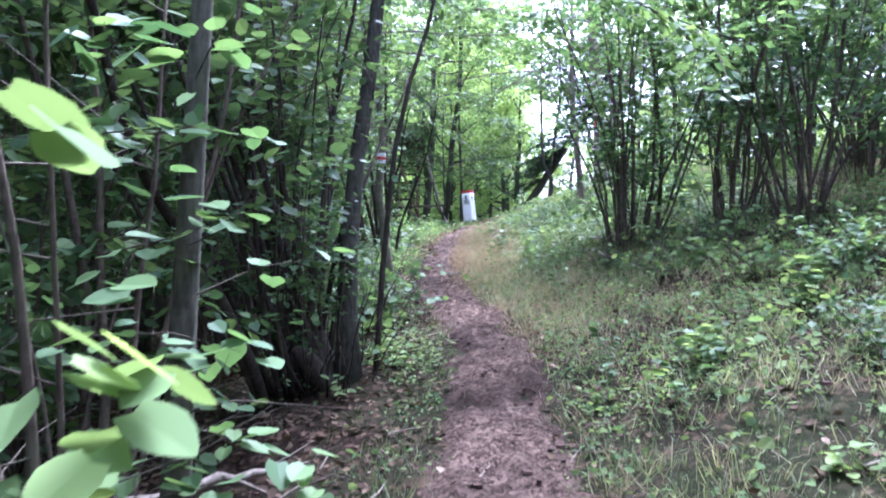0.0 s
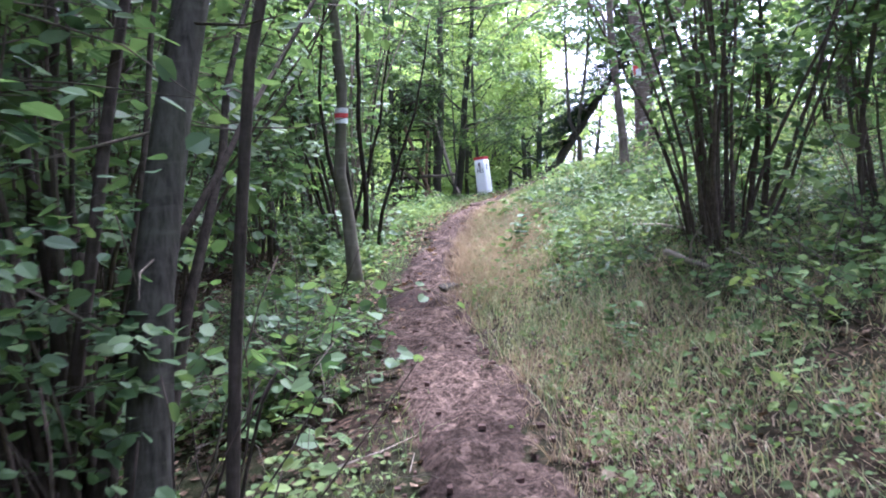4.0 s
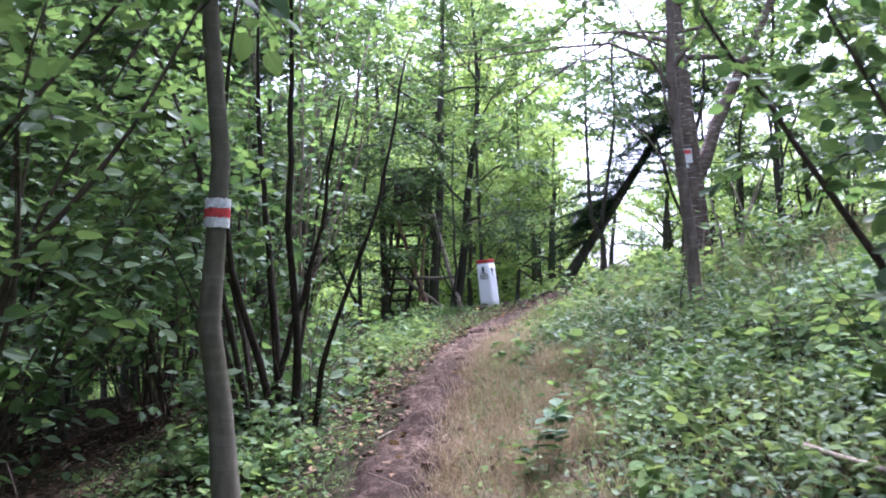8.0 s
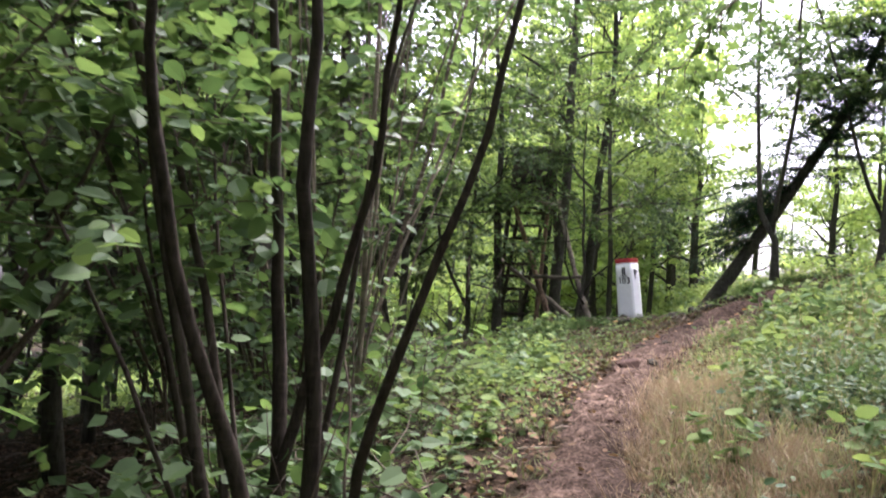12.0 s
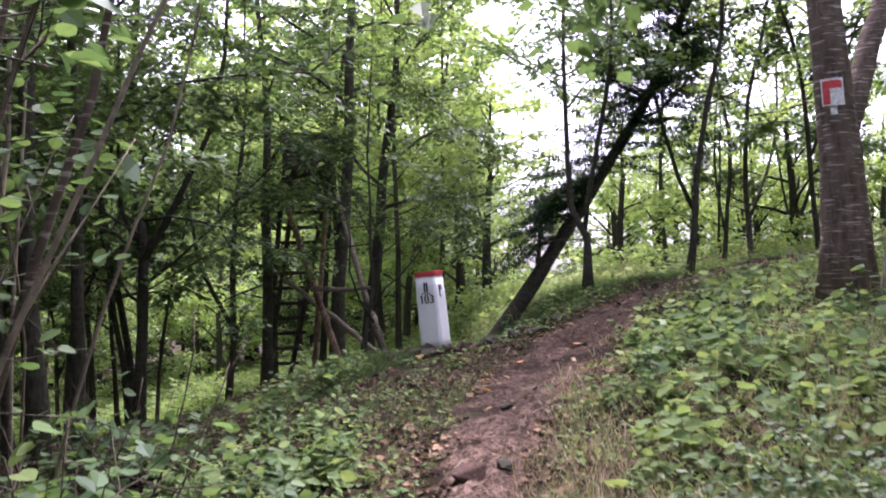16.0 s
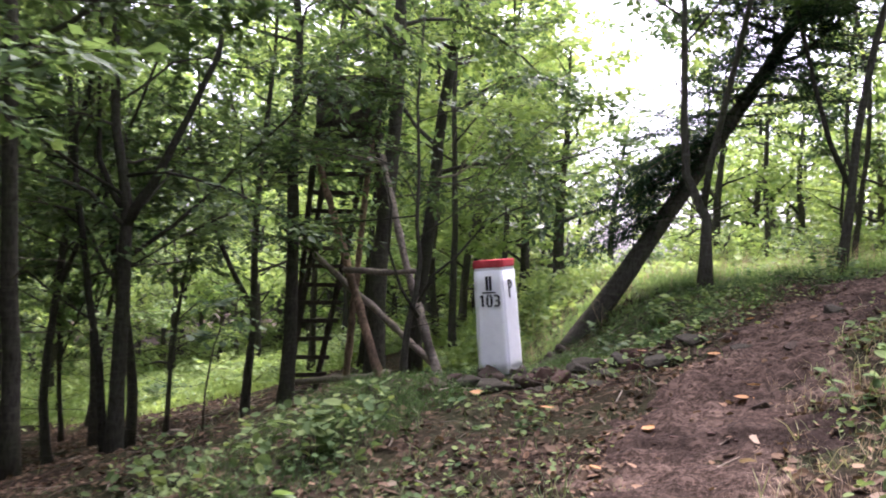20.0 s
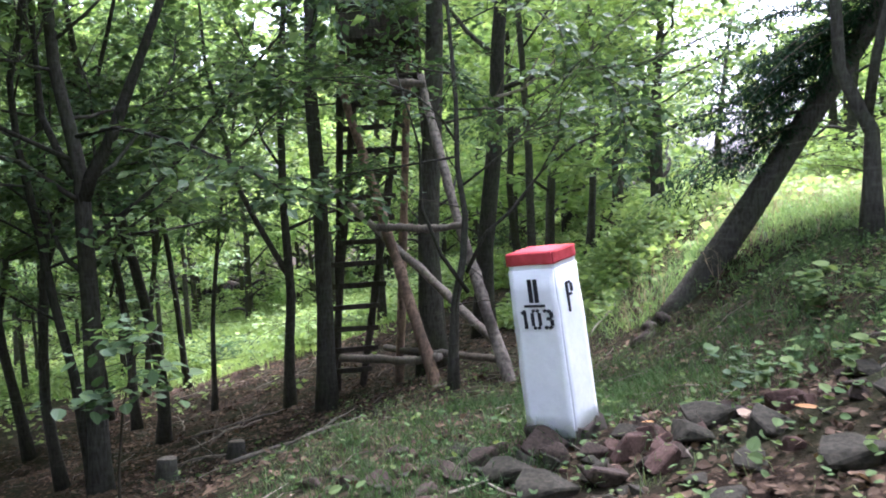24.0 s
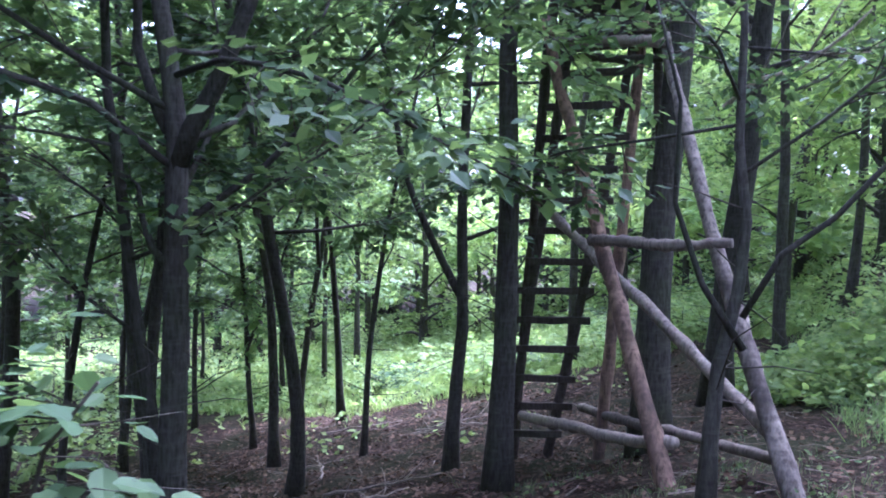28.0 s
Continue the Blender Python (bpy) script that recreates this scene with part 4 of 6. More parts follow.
for i in range(26):
    hi = i < 4
    at = np.array((rg.uniform(-0.05, 0.1), rg.uniform(-0.25, -0.1), rg.uniform(1.5, 1.66))) if hi else np.array((rg.uniform(-0.1, 0.1), rg.uniform(-0.1, 0.16), rg.uniform(1.12, 1.4)))
    a = rg.uniform(0, 6.28)
    v, f = leaves(at[None], np.array([(math.cos(a), math.sin(a), -0.2)]), np.array((0, 0, 1.0))[None] + rg.normal(size=(1, 3)) * 0.3, np.array([rg.uniform(0.07, 0.105)]), HEART, 0.12, 0.3)
    child("leaf", np_mesh("leaf", v, f, M_FRESH_OR_LIT if i % 5 == 4 else M_HERB), shoot)
# Crown is widened overhead to shade the start of the path.
place(tree("hornbeam_tree", 63, 10, 0.078, 0.42, 13, 6500, 0.115, "dark upright trunk rising from the hazels beside the path", spread=3.4, group="woodland trees"), -0.74, 6.35)
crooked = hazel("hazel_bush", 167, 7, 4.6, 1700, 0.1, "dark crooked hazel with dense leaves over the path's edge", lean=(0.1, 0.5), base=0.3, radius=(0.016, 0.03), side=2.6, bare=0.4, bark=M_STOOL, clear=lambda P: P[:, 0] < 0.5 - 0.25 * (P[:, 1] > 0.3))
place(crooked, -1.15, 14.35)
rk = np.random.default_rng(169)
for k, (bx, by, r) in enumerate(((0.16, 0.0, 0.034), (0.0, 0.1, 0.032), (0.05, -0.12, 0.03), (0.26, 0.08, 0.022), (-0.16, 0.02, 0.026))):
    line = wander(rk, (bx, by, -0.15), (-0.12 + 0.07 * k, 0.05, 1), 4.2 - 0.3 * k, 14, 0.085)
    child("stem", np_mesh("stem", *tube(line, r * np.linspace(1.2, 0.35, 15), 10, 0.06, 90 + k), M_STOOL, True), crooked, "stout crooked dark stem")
rods = hazel("hazel_bush", 163, 5, 5.0, 260, 0.09, "few slim leaning hazel rods beside the path", lean=(0.1, 0.32), base=0.3, radius=(0.016, 0.022), side=0.9, bare=0.3, bark=M_ROD)
place(rods, -2.3, 17.6)
pale = hazel("hazel_bush", 165, 4, 6.8, 420, 0.1, "few leaning hazel rods with sparse leaves", lean=(0.1, 0.26), base=0.4, radius=(0.012, 0.018), side=0.35, bare=0.5, bark=M_ROD)
place(pale, -2.2, 19.4)
place(hazel("hazel_bush", 168, 9, 6.6, 420, 0.1, "cluster of pale leaning hazel rods with few leaves", lean=(0.1, 0.3), base=0.4, radius=(0.013, 0.022), side=0.35, bare=0.55, bark=M_ROD, bend=0.04), -1.95, 17.0)
for dx, r in ((0.3, 0.027), (-0.12, 0.024)):
    rod = np.array([(dx - 0.05, 0.2, -0.2), (dx + 0.1, 0.2, 0.5), (dx + 0.38, 0.2, 1.15), (dx + 0.58, 0.2, 1.9), (dx + 0.78, 0.25, 2.6), (dx + 0.9, 0.25, 3.3), (dx + 1.2, 0.3, 4.6)])
    child("stem", np_mesh("stem", *tube(rod, r * np.linspace(1.15, 0.4, 7), 9, 0.04, 77), M_BARK_RED, True), rods, "slim reddish-brown leaning rod")

rng = np.random.default_rng(77)
stand = [(x, y) for x, y, *_ in SEAT_TREES] + [(-0.88, 12.05), (gx0, gy0), (2.87, 16.4), (2.25, 30.2), (3.75, 28.0)]


def room(x, y, gap):
    return all((x - a) ** 2 + (y - b) ** 2 > gap * gap for a, b in stand)


def sky_gap(x, y):
    """A wedge beyond the brow in which no crown stands."""
    return y > 33 and 0.165 < (x + 0.2) / (y - 14.0) < 0.315


def open_ground(x, y):
    """The path, the grassy bank, the clearing below the raised seat and the bright gap above the brow stay free."""
    if abs(x - walked(y)) < 1.6 and y < 26:
        return True
    if 0.2 < x < 3.4 and 2 < y < 26:
        return True
    if -2.6 < x < 2.0 and 18 < y < 37:
        return True
    if -0.9 < (x + 2.0) / (y - 22.0 + 1e-6) < 0.0 and 24 < y < 31:
        return True
    if -9.0 < x < 0.5 and 36 < y < 56:
        return True
    if sky_gap(x - 1.2, y) or sky_gap(x + 0.8, y):
        return True
    q = x / (y - 12.0 + 1e-6)
    if y > 23 and (0.16 < q < 0.31 or (y < 33 and 0.06 < q < 0.42)):
        return True
    if x < 0 and walked(y) - x < 4.7:
        return True
    return False


CANOPY = [tree("hornbeam_tree", 110 + i, h, r, 0.36, 15, 7600, 0.125, "tall woodland tree whose crown overhangs the path", spread=sp, group="woodland trees") for i, (h, r, sp) in enumerate(((12, 0.1, 4.0), (13, 0.11, 4.4)))]
for i, (x, y) in enumerate(((-3.9, 10.4), (-4.4, 7.0), (-3.7, 20.6), (-3.5, 23.3), (-4.0, 26.0), (-4.6, 13.4), (-5.3, 23.0), (-6.6, 26.4), (-5.2, 18.8), (-8.2, 24.0))):
    set_out(CANOPY, i, x, y, i * 70, 0.95 + 0.03 * (i % 4))
    stand.append((x, y))
# The row below y = -3 is unseen, added behind the start to block light.
WOOD = ((-10.5, -4.4, -6, 36, 58, 1.45), (7.0, 15, -8, 23, 9, 2.4), (-13, -10.5, 4, 28, 7, 2.2), (-17, -7.5, 28, 47, 20, 1.7), (-6, 6, -14, -3, 8, 2.2), (8, 18, 24, 42, 9, 3.0))
count = 0
for x0, x1, y0, y1, want, gap in WOOD:
    done = tries = 0
    while done < want and tries < 3000:
        tries += 1
        x, y = rng.uniform(x0, x1), rng.uniform(y0, y1)
        if open_ground(x, y) or not room(x, y, gap):
            continue
        stand.append((x, y))
        set_out(LIGHT if x0 == -17 else PROTO, count, x, y, rng.uniform(0, 360), rng.uniform(0.75, 1.12), rng.uniform(0.9, 1.1))
        done += 1
        count += 1
# The last row pair is unseen, added to close off light behind and beside.
FAR_WOOD = (
    (-36, 2.5, 60, 74, 56, 2.4, (0, 1, 1)), (-18, 1, 47, 57, 26, 1.8, (3, 3, 3)), (-44, -26, 2, 52, 34, 3.0, (0, 1)), (2.5, 26, 37, 54, 56, 1.9, (3, 3, 3, 4)), (16, 34, 18, 44, 14, 3.4, (0, 1)), (8.5, 15, 4, 23, 14, 2.4, (3, 3, 4)),
    (-24, 24, -30, -14, 12, 4.4, (2,)), (16, 26, -14, 18, 8, 4.4, (2,)))
for x0, x1, y0, y1, want, gap, kinds in FAR_WOOD:
    done = tries = 0
    while done < want and tries < 3000:
        tries += 1
        x, y = rng.uniform(x0, x1), rng.uniform(y0, y1)
        if not room(x, y, gap) or (sky_gap(x, y) and y < 50) or (kinds[0] < 3 and y > 20 and 0.16 < x / (y - 12.0) < 0.31) or (kinds[0] < 3 and y > 50 and abs(x + 0.1 + 0.317 * (y - 23.4)) < 3.6):
            continue
        stand.append((x, y))
        set_out(FAR, kinds[int(rng.integers(0, len(kinds)))], x, y, rng.uniform(0, 360), rng.uniform(0.85, 1.15) * (1.36 if y0 == 60 else 1.0))
        done += 1
        count += 1
for x, y in ((1.4, 44.0), (2.2, 48.0), (2.4, 53.0), (0.3, 48.5)):
    set_out(FAR, 1, x, y, x * 300, 1.0)
# low growth beyond the brow, and in the clearing
for i in range(60):
    x, y = (rng.uniform(-13, 0.5), rng.uniform(40, 52)) if i < 22 else (rng.uniform(5, 17), rng.uniform(36, 47))
    set_out(SHRUB, 1 if rng.uniform() < 0.7 else 0, x, y, rng.uniform(0, 360), rng.uniform(0.7, 1.3), rng.uniform(0.4, 0.7) if i < 22 else rng.uniform(0.6, 1.1))
for x, y, s in ((-0.85, 9.6, 0.4), (-1.5, 10.7, 0.55), (-1.35, 14.2, 0.6), (-1.7, 15.6, 0.7), (-2.3, 20.5, 0.7), (-1.0, 13.2, 0.4), (-2.6, 18.9, 0.8), (3.2, 6.6, 0.5), (2.6, 4.6, 0.4), (4.6, 18.6, 0.7), (3.4, 13.4, 0.6)):
    set_out(SHRUB, 0, x, y, x * 900, s)
YOUNG = [hazel("young_hazel", 170 + i, 8, 0.8, 210, 0.1, "low young hazel growth with broad green leaves", lean=(0.1, 0.7), bare=0.15, green=g, radius=(0.004, 0.007), base=0.2, outline=HEART) for i, g in enumerate((M_HAZEL, M_HERB))]
for n, (x, y, s) in enumerate(((-0.66, 8.95, 0.85), (-1.35, 18.0, 1.05), (-1.0, 8.5, 0.95), (-1.55, 18.5, 1.2), (-1.9, 20.9, 1.0), (-0.95, 10.0, 0.9), (-1.25, 14.8, 0.95), (-1.5, 15.6, 1.1), (-1.2, 16.4, 0.9), (2.9, 12.2, 0.9), (2.0, 8.0, 0.6), (2.6, 8.9, 0.7), (1.9, 9.2, 0.5), (2.9, 7.4, 0.6), (1.7, 10.9, 0.5), (3.1, 9.0, 0.9), (2.7, 13.6, 0.8), (3.3, 17.6, 0.8))):
    set_out(YOUNG, 1 if n == 1 or x > 1.5 else 0, x, y, x * 700, s)

# ---- the boundary stone ----
M_STONE_WHITE, sn, sl, sp, so = material("whitewashed_stone")
tc = sn.new("ShaderNodeTexCoord")
sf = noise_node(sn, sl, 18, 6, tc.outputs["Object"])
sb = noise_node(sn, sl, 3.0, 4, tc.outputs["Object"])
sc = ramp(sn, sl, sf, (0.25, (0.86, 0.86, 0.86)), (0.6, (0.93, 0.93, 0.93)))
sc = blend(sn, sl, ramp(sn, sl, sb, (0.55, (0, 0, 0)), (0.75, (0.35, 0.35, 0.35))), sc, (0.6, 0.6, 0.62))
sl.new(sc, sp.inputs["Base Color"])
sp.inputs["Roughness"].default_value = 0.75
bump(sn, sl, sf, 0.5, 0.006, sp)
M_STONE_RED = plain_material("red_stone_paint", (0.42, 0.05, 0.055), (0.56, 0.08, 0.085), 20, 0.6, 0.004)
M_BLACK = plain_material("black_stencil_paint", (0.02, 0.02, 0.022), (0.04, 0.04, 0.045), 40, 0.7, 0.001)
M_RAW = plain_material("bare_weathered_stone", (0.03, 0.024, 0.02), (0.09, 0.074, 0.062), 14, 0.9, 0.01)

marker = thing("boundary_stone", "leaning white square boundary stone, red top, black stencilled numbers", "boundary marker")
marker.matrix_basis = pose(0.85, 24.9, 2.265) @ pose(0, 0, 0, 1.0, -5.8, 0) @ pose(0, 0, 0, 0, 0, -29)
W, TALL, CAP = 0.139, 1.03, 0.964


def hewn(z0, z1, half, taper, cuts, seed, amount):
    """A hewn square shaft with slightly uneven faces and worn edges."""
    bm = bmesh.new()
    bmesh.ops.create_cube(bm, size=1)
    bmesh.ops.bevel(bm, geom=bm.edges[:], offset=0.03, segments=2, affect="EDGES")
    bmesh.ops.subdivide_edges(bm, edges=bm.edges[:], cuts=cuts, use_grid_fill=True)
    for v in bm.verts:
        z = z0 + (v.co.z + 0.5) * (z1 - z0)
        s = 2 * half * (1 + taper * (1 - z))
        v.co = Vector((v.co.x * s, v.co.y * s, z))
        n3 = noise.noise_vector(v.co * 9 + Vector((seed, 0, 0))) * amount + noise.noise_vector(v.co * 28) * amount * 0.4
        v.co += n3
    for f in bm.faces:
        f.smooth = True
    return bm


part("body", hewn(0.0, CAP, W, 0.10, 7, 3, 0.007), M_STONE_WHITE, marker)
part("red_top", hewn(CAP - 0.002, TALL, W + 0.003, 0.02, 5, 9, 0.004), M_STONE_RED, marker, "red painted top")
part("foot", hewn(-0.25, 0.075, W + 0.014, 0.06, 7, 5, 0.034), M_RAW, marker, "unpainted chipped stone foot")


def strokes(name, polys, face, parent, label):
    """Flat stencil strokes, each a bevelled bar, on one face of the stone. face: 0 front, 1 side."""
    bm = bmesh.new()
    for (x0, z0), (x1, z1), w in polys:
        a, b = Vector((x0, 0, z0)), Vector((x1, 0, z1))
        d = (b - a).normalized()
        s = Vector((d.z, 0, -d.x)) * w / 2
        vs = []
        for q in (a - s, b - s, b + s, a + s):
            out = W * (1 + 0.10 * (1 - q.z)) + 0.0085
            vs.append(bm.verts.new((q.x, -out, q.z) if face == 0 else (out, q.x, q.z)))
        f = bm.faces.new(vs)
        r = bmesh.ops.extrude_face_region(bm, geom=[f])
        for v in r["geom"]:
            if isinstance(v, bmesh.types.BMVert):
                v.co += Vector((0, 0.012, 0)) if face == 0 else Vector((-0.012, 0, 0))
    bmesh.ops.recalc_face_normals(bm, faces=bm.faces[:])
    return part(name, bm, M_BLACK, parent, label)


cx0 = 0.003
strokes("roman_two", [((cx0 - 0.017, 0.763), (cx0 - 0.017, 0.888), 0.021), ((cx0 + 0.016, 0.763), (cx0 + 0.016, 0.888), 0.021)], 0, marker, "black stencilled Roman numeral II")
strokes("rule", [((cx0 - 0.062, 0.745), (cx0 + 0.058, 0.745), 0.013)], 0, marker, "black rule between the numbers")
strokes("digit_one", [((cx0 - 0.066, 0.623), (cx0 - 0.066, 0.723), 0.018), ((cx0 - 0.086, 0.706), (cx0 - 0.064, 0.720), 0.016)], 0, marker, "black stencilled 1")
strokes("digit_zero", [((cx0 - 0.022, 0.638), (cx0 - 0.022, 0.708), 0.018), ((cx0 + 0.02, 0.638), (cx0 + 0.02, 0.708), 0.018), ((cx0 - 0.02, 0.715), (cx0 - 0.005, 0.723), 0.016), ((cx0 + 0.005, 0.723), (cx0 + 0.019, 0.715), 0.016), ((cx0 - 0.02, 0.631), (cx0 - 0.005, 0.624), 0.016), ((cx0 + 0.005, 0.624), (cx0 + 0.019, 0.631), 0.016)], 0, marker, "black stencilled 0")
strokes("digit_three", [((cx0 + 0.048, 0.715), (cx0 + 0.062, 0.722), 0.016), ((cx0 + 0.07, 0.721), (cx0 + 0.088, 0.708), 0.016), ((cx0 + 0.09, 0.710), (cx0 + 0.09, 0.682), 0.017), ((cx0 + 0.062, 0.675), (cx0 + 0.086, 0.675), 0.015), ((cx0 + 0.09, 0.668), (cx0 + 0.09, 0.638), 0.017), ((cx0 + 0.088, 0.634), (cx0 + 0.07, 0.624), 0.016), ((cx0 + 0.062, 0.624), (cx0 + 0.047, 0.634), 0.016)], 0, marker, "black stencilled 3")
strokes("letter_p", [((-0.03, 0.688), (-0.03, 0.845), 0.0125), ((-0.022, 0.843), (0.01, 0.843), 0.011), ((0.022, 0.833), (0.022, 0.788), 0.013), ((0.014, 0.778), (-0.022, 0.778), 0.011)], 1, marker, "black stencilled letter P")

# ---- the rubble round the stone ----
M_ROCK = [plain_material("grey_brown_rock", (0.02, 0.0155, 0.012), (0.068, 0.051, 0.038), 9, 0.9, 0.012),
          plain_material("mossy_rock", (0.015, 0.014, 0.0095), (0.05, 0.045, 0.032), 7, 0.9, 0.012),
          plain_material("reddish_rock", (0.03, 0.019, 0.0145), (0.09, 0.056, 0.043), 9, 0.9, 0.01)]


def rock_mesh(seed, mat):
    rng = np.random.default_rng(seed)
    bm = bmesh.new()
    pts = unit(rng.normal(size=(11, 3))) * rng.uniform(0.75, 1.15, (11, 1)) * np.array((1, 0.75, 0.5))
    vs = [bm.verts.new(p) for p in pts]
    bmesh.ops.convex_hull(bm, input=vs)
    bmesh.ops.delete(bm, geom=[v for v in bm.verts if not v.link_faces], context="VERTS")
    bmesh.ops.bevel(bm, geom=bm.edges[:], offset=0.045, segments=1, affect="EDGES")
    me = bpy.data.meshes.new("rock")
    bm.to_mesh(me)
    bm.free()
    me.materials.append(mat)
    return me


ROCKS = [rock_mesh(300 + i, M_ROCK[i % 3]) for i in range(9)]
ROCK_SAYS = ("angular grey-brown rock in the rubble round the stone", "mossy rock in the rubble round the stone", "reddish angular rock in the rubble round the stone")


def rock(i, x, y, size, tilt=0.0, turn=0.0, lift=0.0, label="", group="rubble round the boundary stone"):
    ob = new("rock", ROCKS[i % 9])
    ob.matrix_basis = pose(x, y, on_ground(x, y) + 0.3 * size + lift, tilt, tilt * 0.6, turn)
    ob.scale = (size,) * 3
    return tagged(ob, label or ROCK_SAYS[i % 3], "rock", group)


rock(0, 0.66, 24.62, 0.2, 12, 30, 0.02)
rock(3, 0.76, 24.5, 0.13, -10, 80)
rock(1, 0.55, 24.28, 0.17, 6, 10)
rock(6, 0.3, 24.35, 0.15, 6, 120)
rock(2, 1.13, 24.42, 0.13, -14, 50, 0.02)
rock(4, 1.16, 24.68, 0.13, 4, 20)
rock(4, 0.95, 24.35, 0.1, 14, 100)
for x, y, sz, tn in ((1.95, 23.75, 0.2, 10), (2.3, 24.15, 0.17, 60), (1.6, 24.05, 0.15, 110), (2.55, 23.7, 0.14, 30), (1.45, 23.75, 0.12, 80)):
    rock(1, x, y, sz, 3, tn, -0.03, "flat mossy slab of rock beside the path")
for i, x, y, sz, tl, tn in ((2, 1.3, 24.25, 0.16, 10, 70), (0, 1.0, 24.12, 0.17, -8, 160), (1, 0.72, 24.08, 0.19, 12, 20), (3, 0.42, 24.5, 0.16, 8, 200), (4, 1.45, 24.5, 0.17, -6, 130), (1, 1.6, 24.75, 0.2, 5, 40), (6, 1.3, 24.85, 0.15, -12, 90), (0, 0.2, 24.15, 0.15, 6, 250), (7, 1.75, 24.35, 0.18, 4, 300), (5, 1.95, 24.65, 0.16, -6, 20)):
    rock(i, x, y, sz, tl, tn, -0.02)
rng = np.random.default_rng(91)
for i in range(95):
    a, d = rng.uniform(-3.5, 0.3), rng.uniform(0.25, 1.0) ** 1.2
    rock(int(rng.integers(0, 9)), 0.95 + d * math.cos(a) * 1.5, 24.72 + d * math.sin(a) * 0.85, rng.uniform(0.04, 0.125), rng.uniform(-25, 25), rng.uniform(0, 360), -0.012)
for x, y, s in ((0.16, 11.2, 0.15), (0.5, 19.0, 0.16), (0.72, 19.1, 0.09), (0.28, 15.2, 0.08), (2.1, 22.3, 0.1), (2.7, 23.3, 0.12), (1.0, 20.6, 0.07), (3.4, 24.1, 0.14)):
    rock(int(x * 10), x, y, s, 5, x * 400, -0.3 * s + 0.055, "flat brown rock half sunk in the footpath", "rocks in the path")

# ---- the raised seat ----
M_POLE = bark_material("peeled_pole", (0.055, 0.04, 0.03), (0.34, 0.225, 0.15), (0.075, 0.058, 0.045), 0.75, 6)
M_GREY_POLE = bark_material("weathered_pole", (0.05, 0.042, 0.034), (0.26, 0.22, 0.175), (0.05, 0.042, 0.034), 0.9, 7)
M_RUNG = bark_material("dark_rung", (0.025, 0.02, 0.016), (0.07, 0.058, 0.045))
M_BOARD = bark_material("weathered_board", (0.03, 0.026, 0.022), (0.085, 0.07, 0.055))
seat = thing("raised_hide", "raised hunting seat of rough poles with a dark wooden ladder", "hunting stand")


def pole(name, a, b, r0, r1, mat, label="", sag=0.03, seed=0):
    rng = np.random.default_rng(seed)
    t = np.linspace(0, 1, 12)[:, None]
    line = np.array(a) * (1 - t) + np.array(b) * t
    line[1:-1] += np.cumsum(rng.normal(size=(10, 3)), 0) * sag * 0.4 * np.sin(np.pi * t[1:-1])
    knots = np.linspace(r0, r1, 30) * (1 + 0.16 * (rng.uniform(size=30) > 0.72) - 0.05 * (rng.uniform(size=30) > 0.7))
    line = np.stack([np.interp(np.linspace(0, 1, 30), t[:, 0], line[:, i]) for i in range(3)], -1)
    return child(name, np_mesh(name, *tube(line, knots, 10, 0.07, seed), mat, True), seat, label)


pole("support_leg", (-0.30, 29.45, 1.05), (-1.80, 31.65, 5.30), 0.075, 0.05, M_POLE, "peeled reddish support leg", sag=0.05, seed=1)
pole("support_leg", (0.52, 29.2, 1.2), (-0.62, 31.45, 5.05), 0.072, 0.05, M_GREY_POLE, "peeled grey support leg", sag=0.05, seed=2)
pole("cross_bar", (-1.12, 30.38, 3.10), (0.02, 29.95, 3.12), 0.05, 0.04, M_DEADWOOD, "grey cross bar", seed=3)
pole("seat_bar", (-1.72, 31.5, 5.02), (-0.55, 31.3, 4.93), 0.055, 0.05, M_DEADWOOD, "grey seat bar", seed=4)
pole("seat_bar", (-1.75, 31.6, 4.9), (-0.55, 31.4, 4.82), 0.04, 0.04, M_RUNG, seed=5)
pole("diagonal_brace", (-2.15, 32.3, 3.62), (0.38, 29.6, 1.72), 0.05, 0.055, M_DEADWOOD, "grey diagonal brace", seed=6)
pole("low_bar", (-2.1, 32.15, 1.07), (-0.35, 29.68, 1.62), 0.055, 0.05, M_DEADWOOD, "weathered low bar", seed=7)
pole("low_bar", (-1.5, 32.6, 1.12), (0.42, 29.6, 1.58), 0.05, 0.045, M_DEADWOOD, "weathered low bar", seed=8)
pole("post", (-1.24, 32.05, 0.45), (-0.85, 32.0, 5.4), 0.065, 0.05, M_POLE, "brown upright post", seed=9)
pole("post", (-2.3, 32.6, 0.2), (-1.75, 32.1, 6.3), 0.06, 0.05, M_RUNG, seed=10)
pole("post", (-0.55, 32.4, 0.6), (-0.75, 32.1, 6.3), 0.06, 0.05, M_RUNG, seed=11)


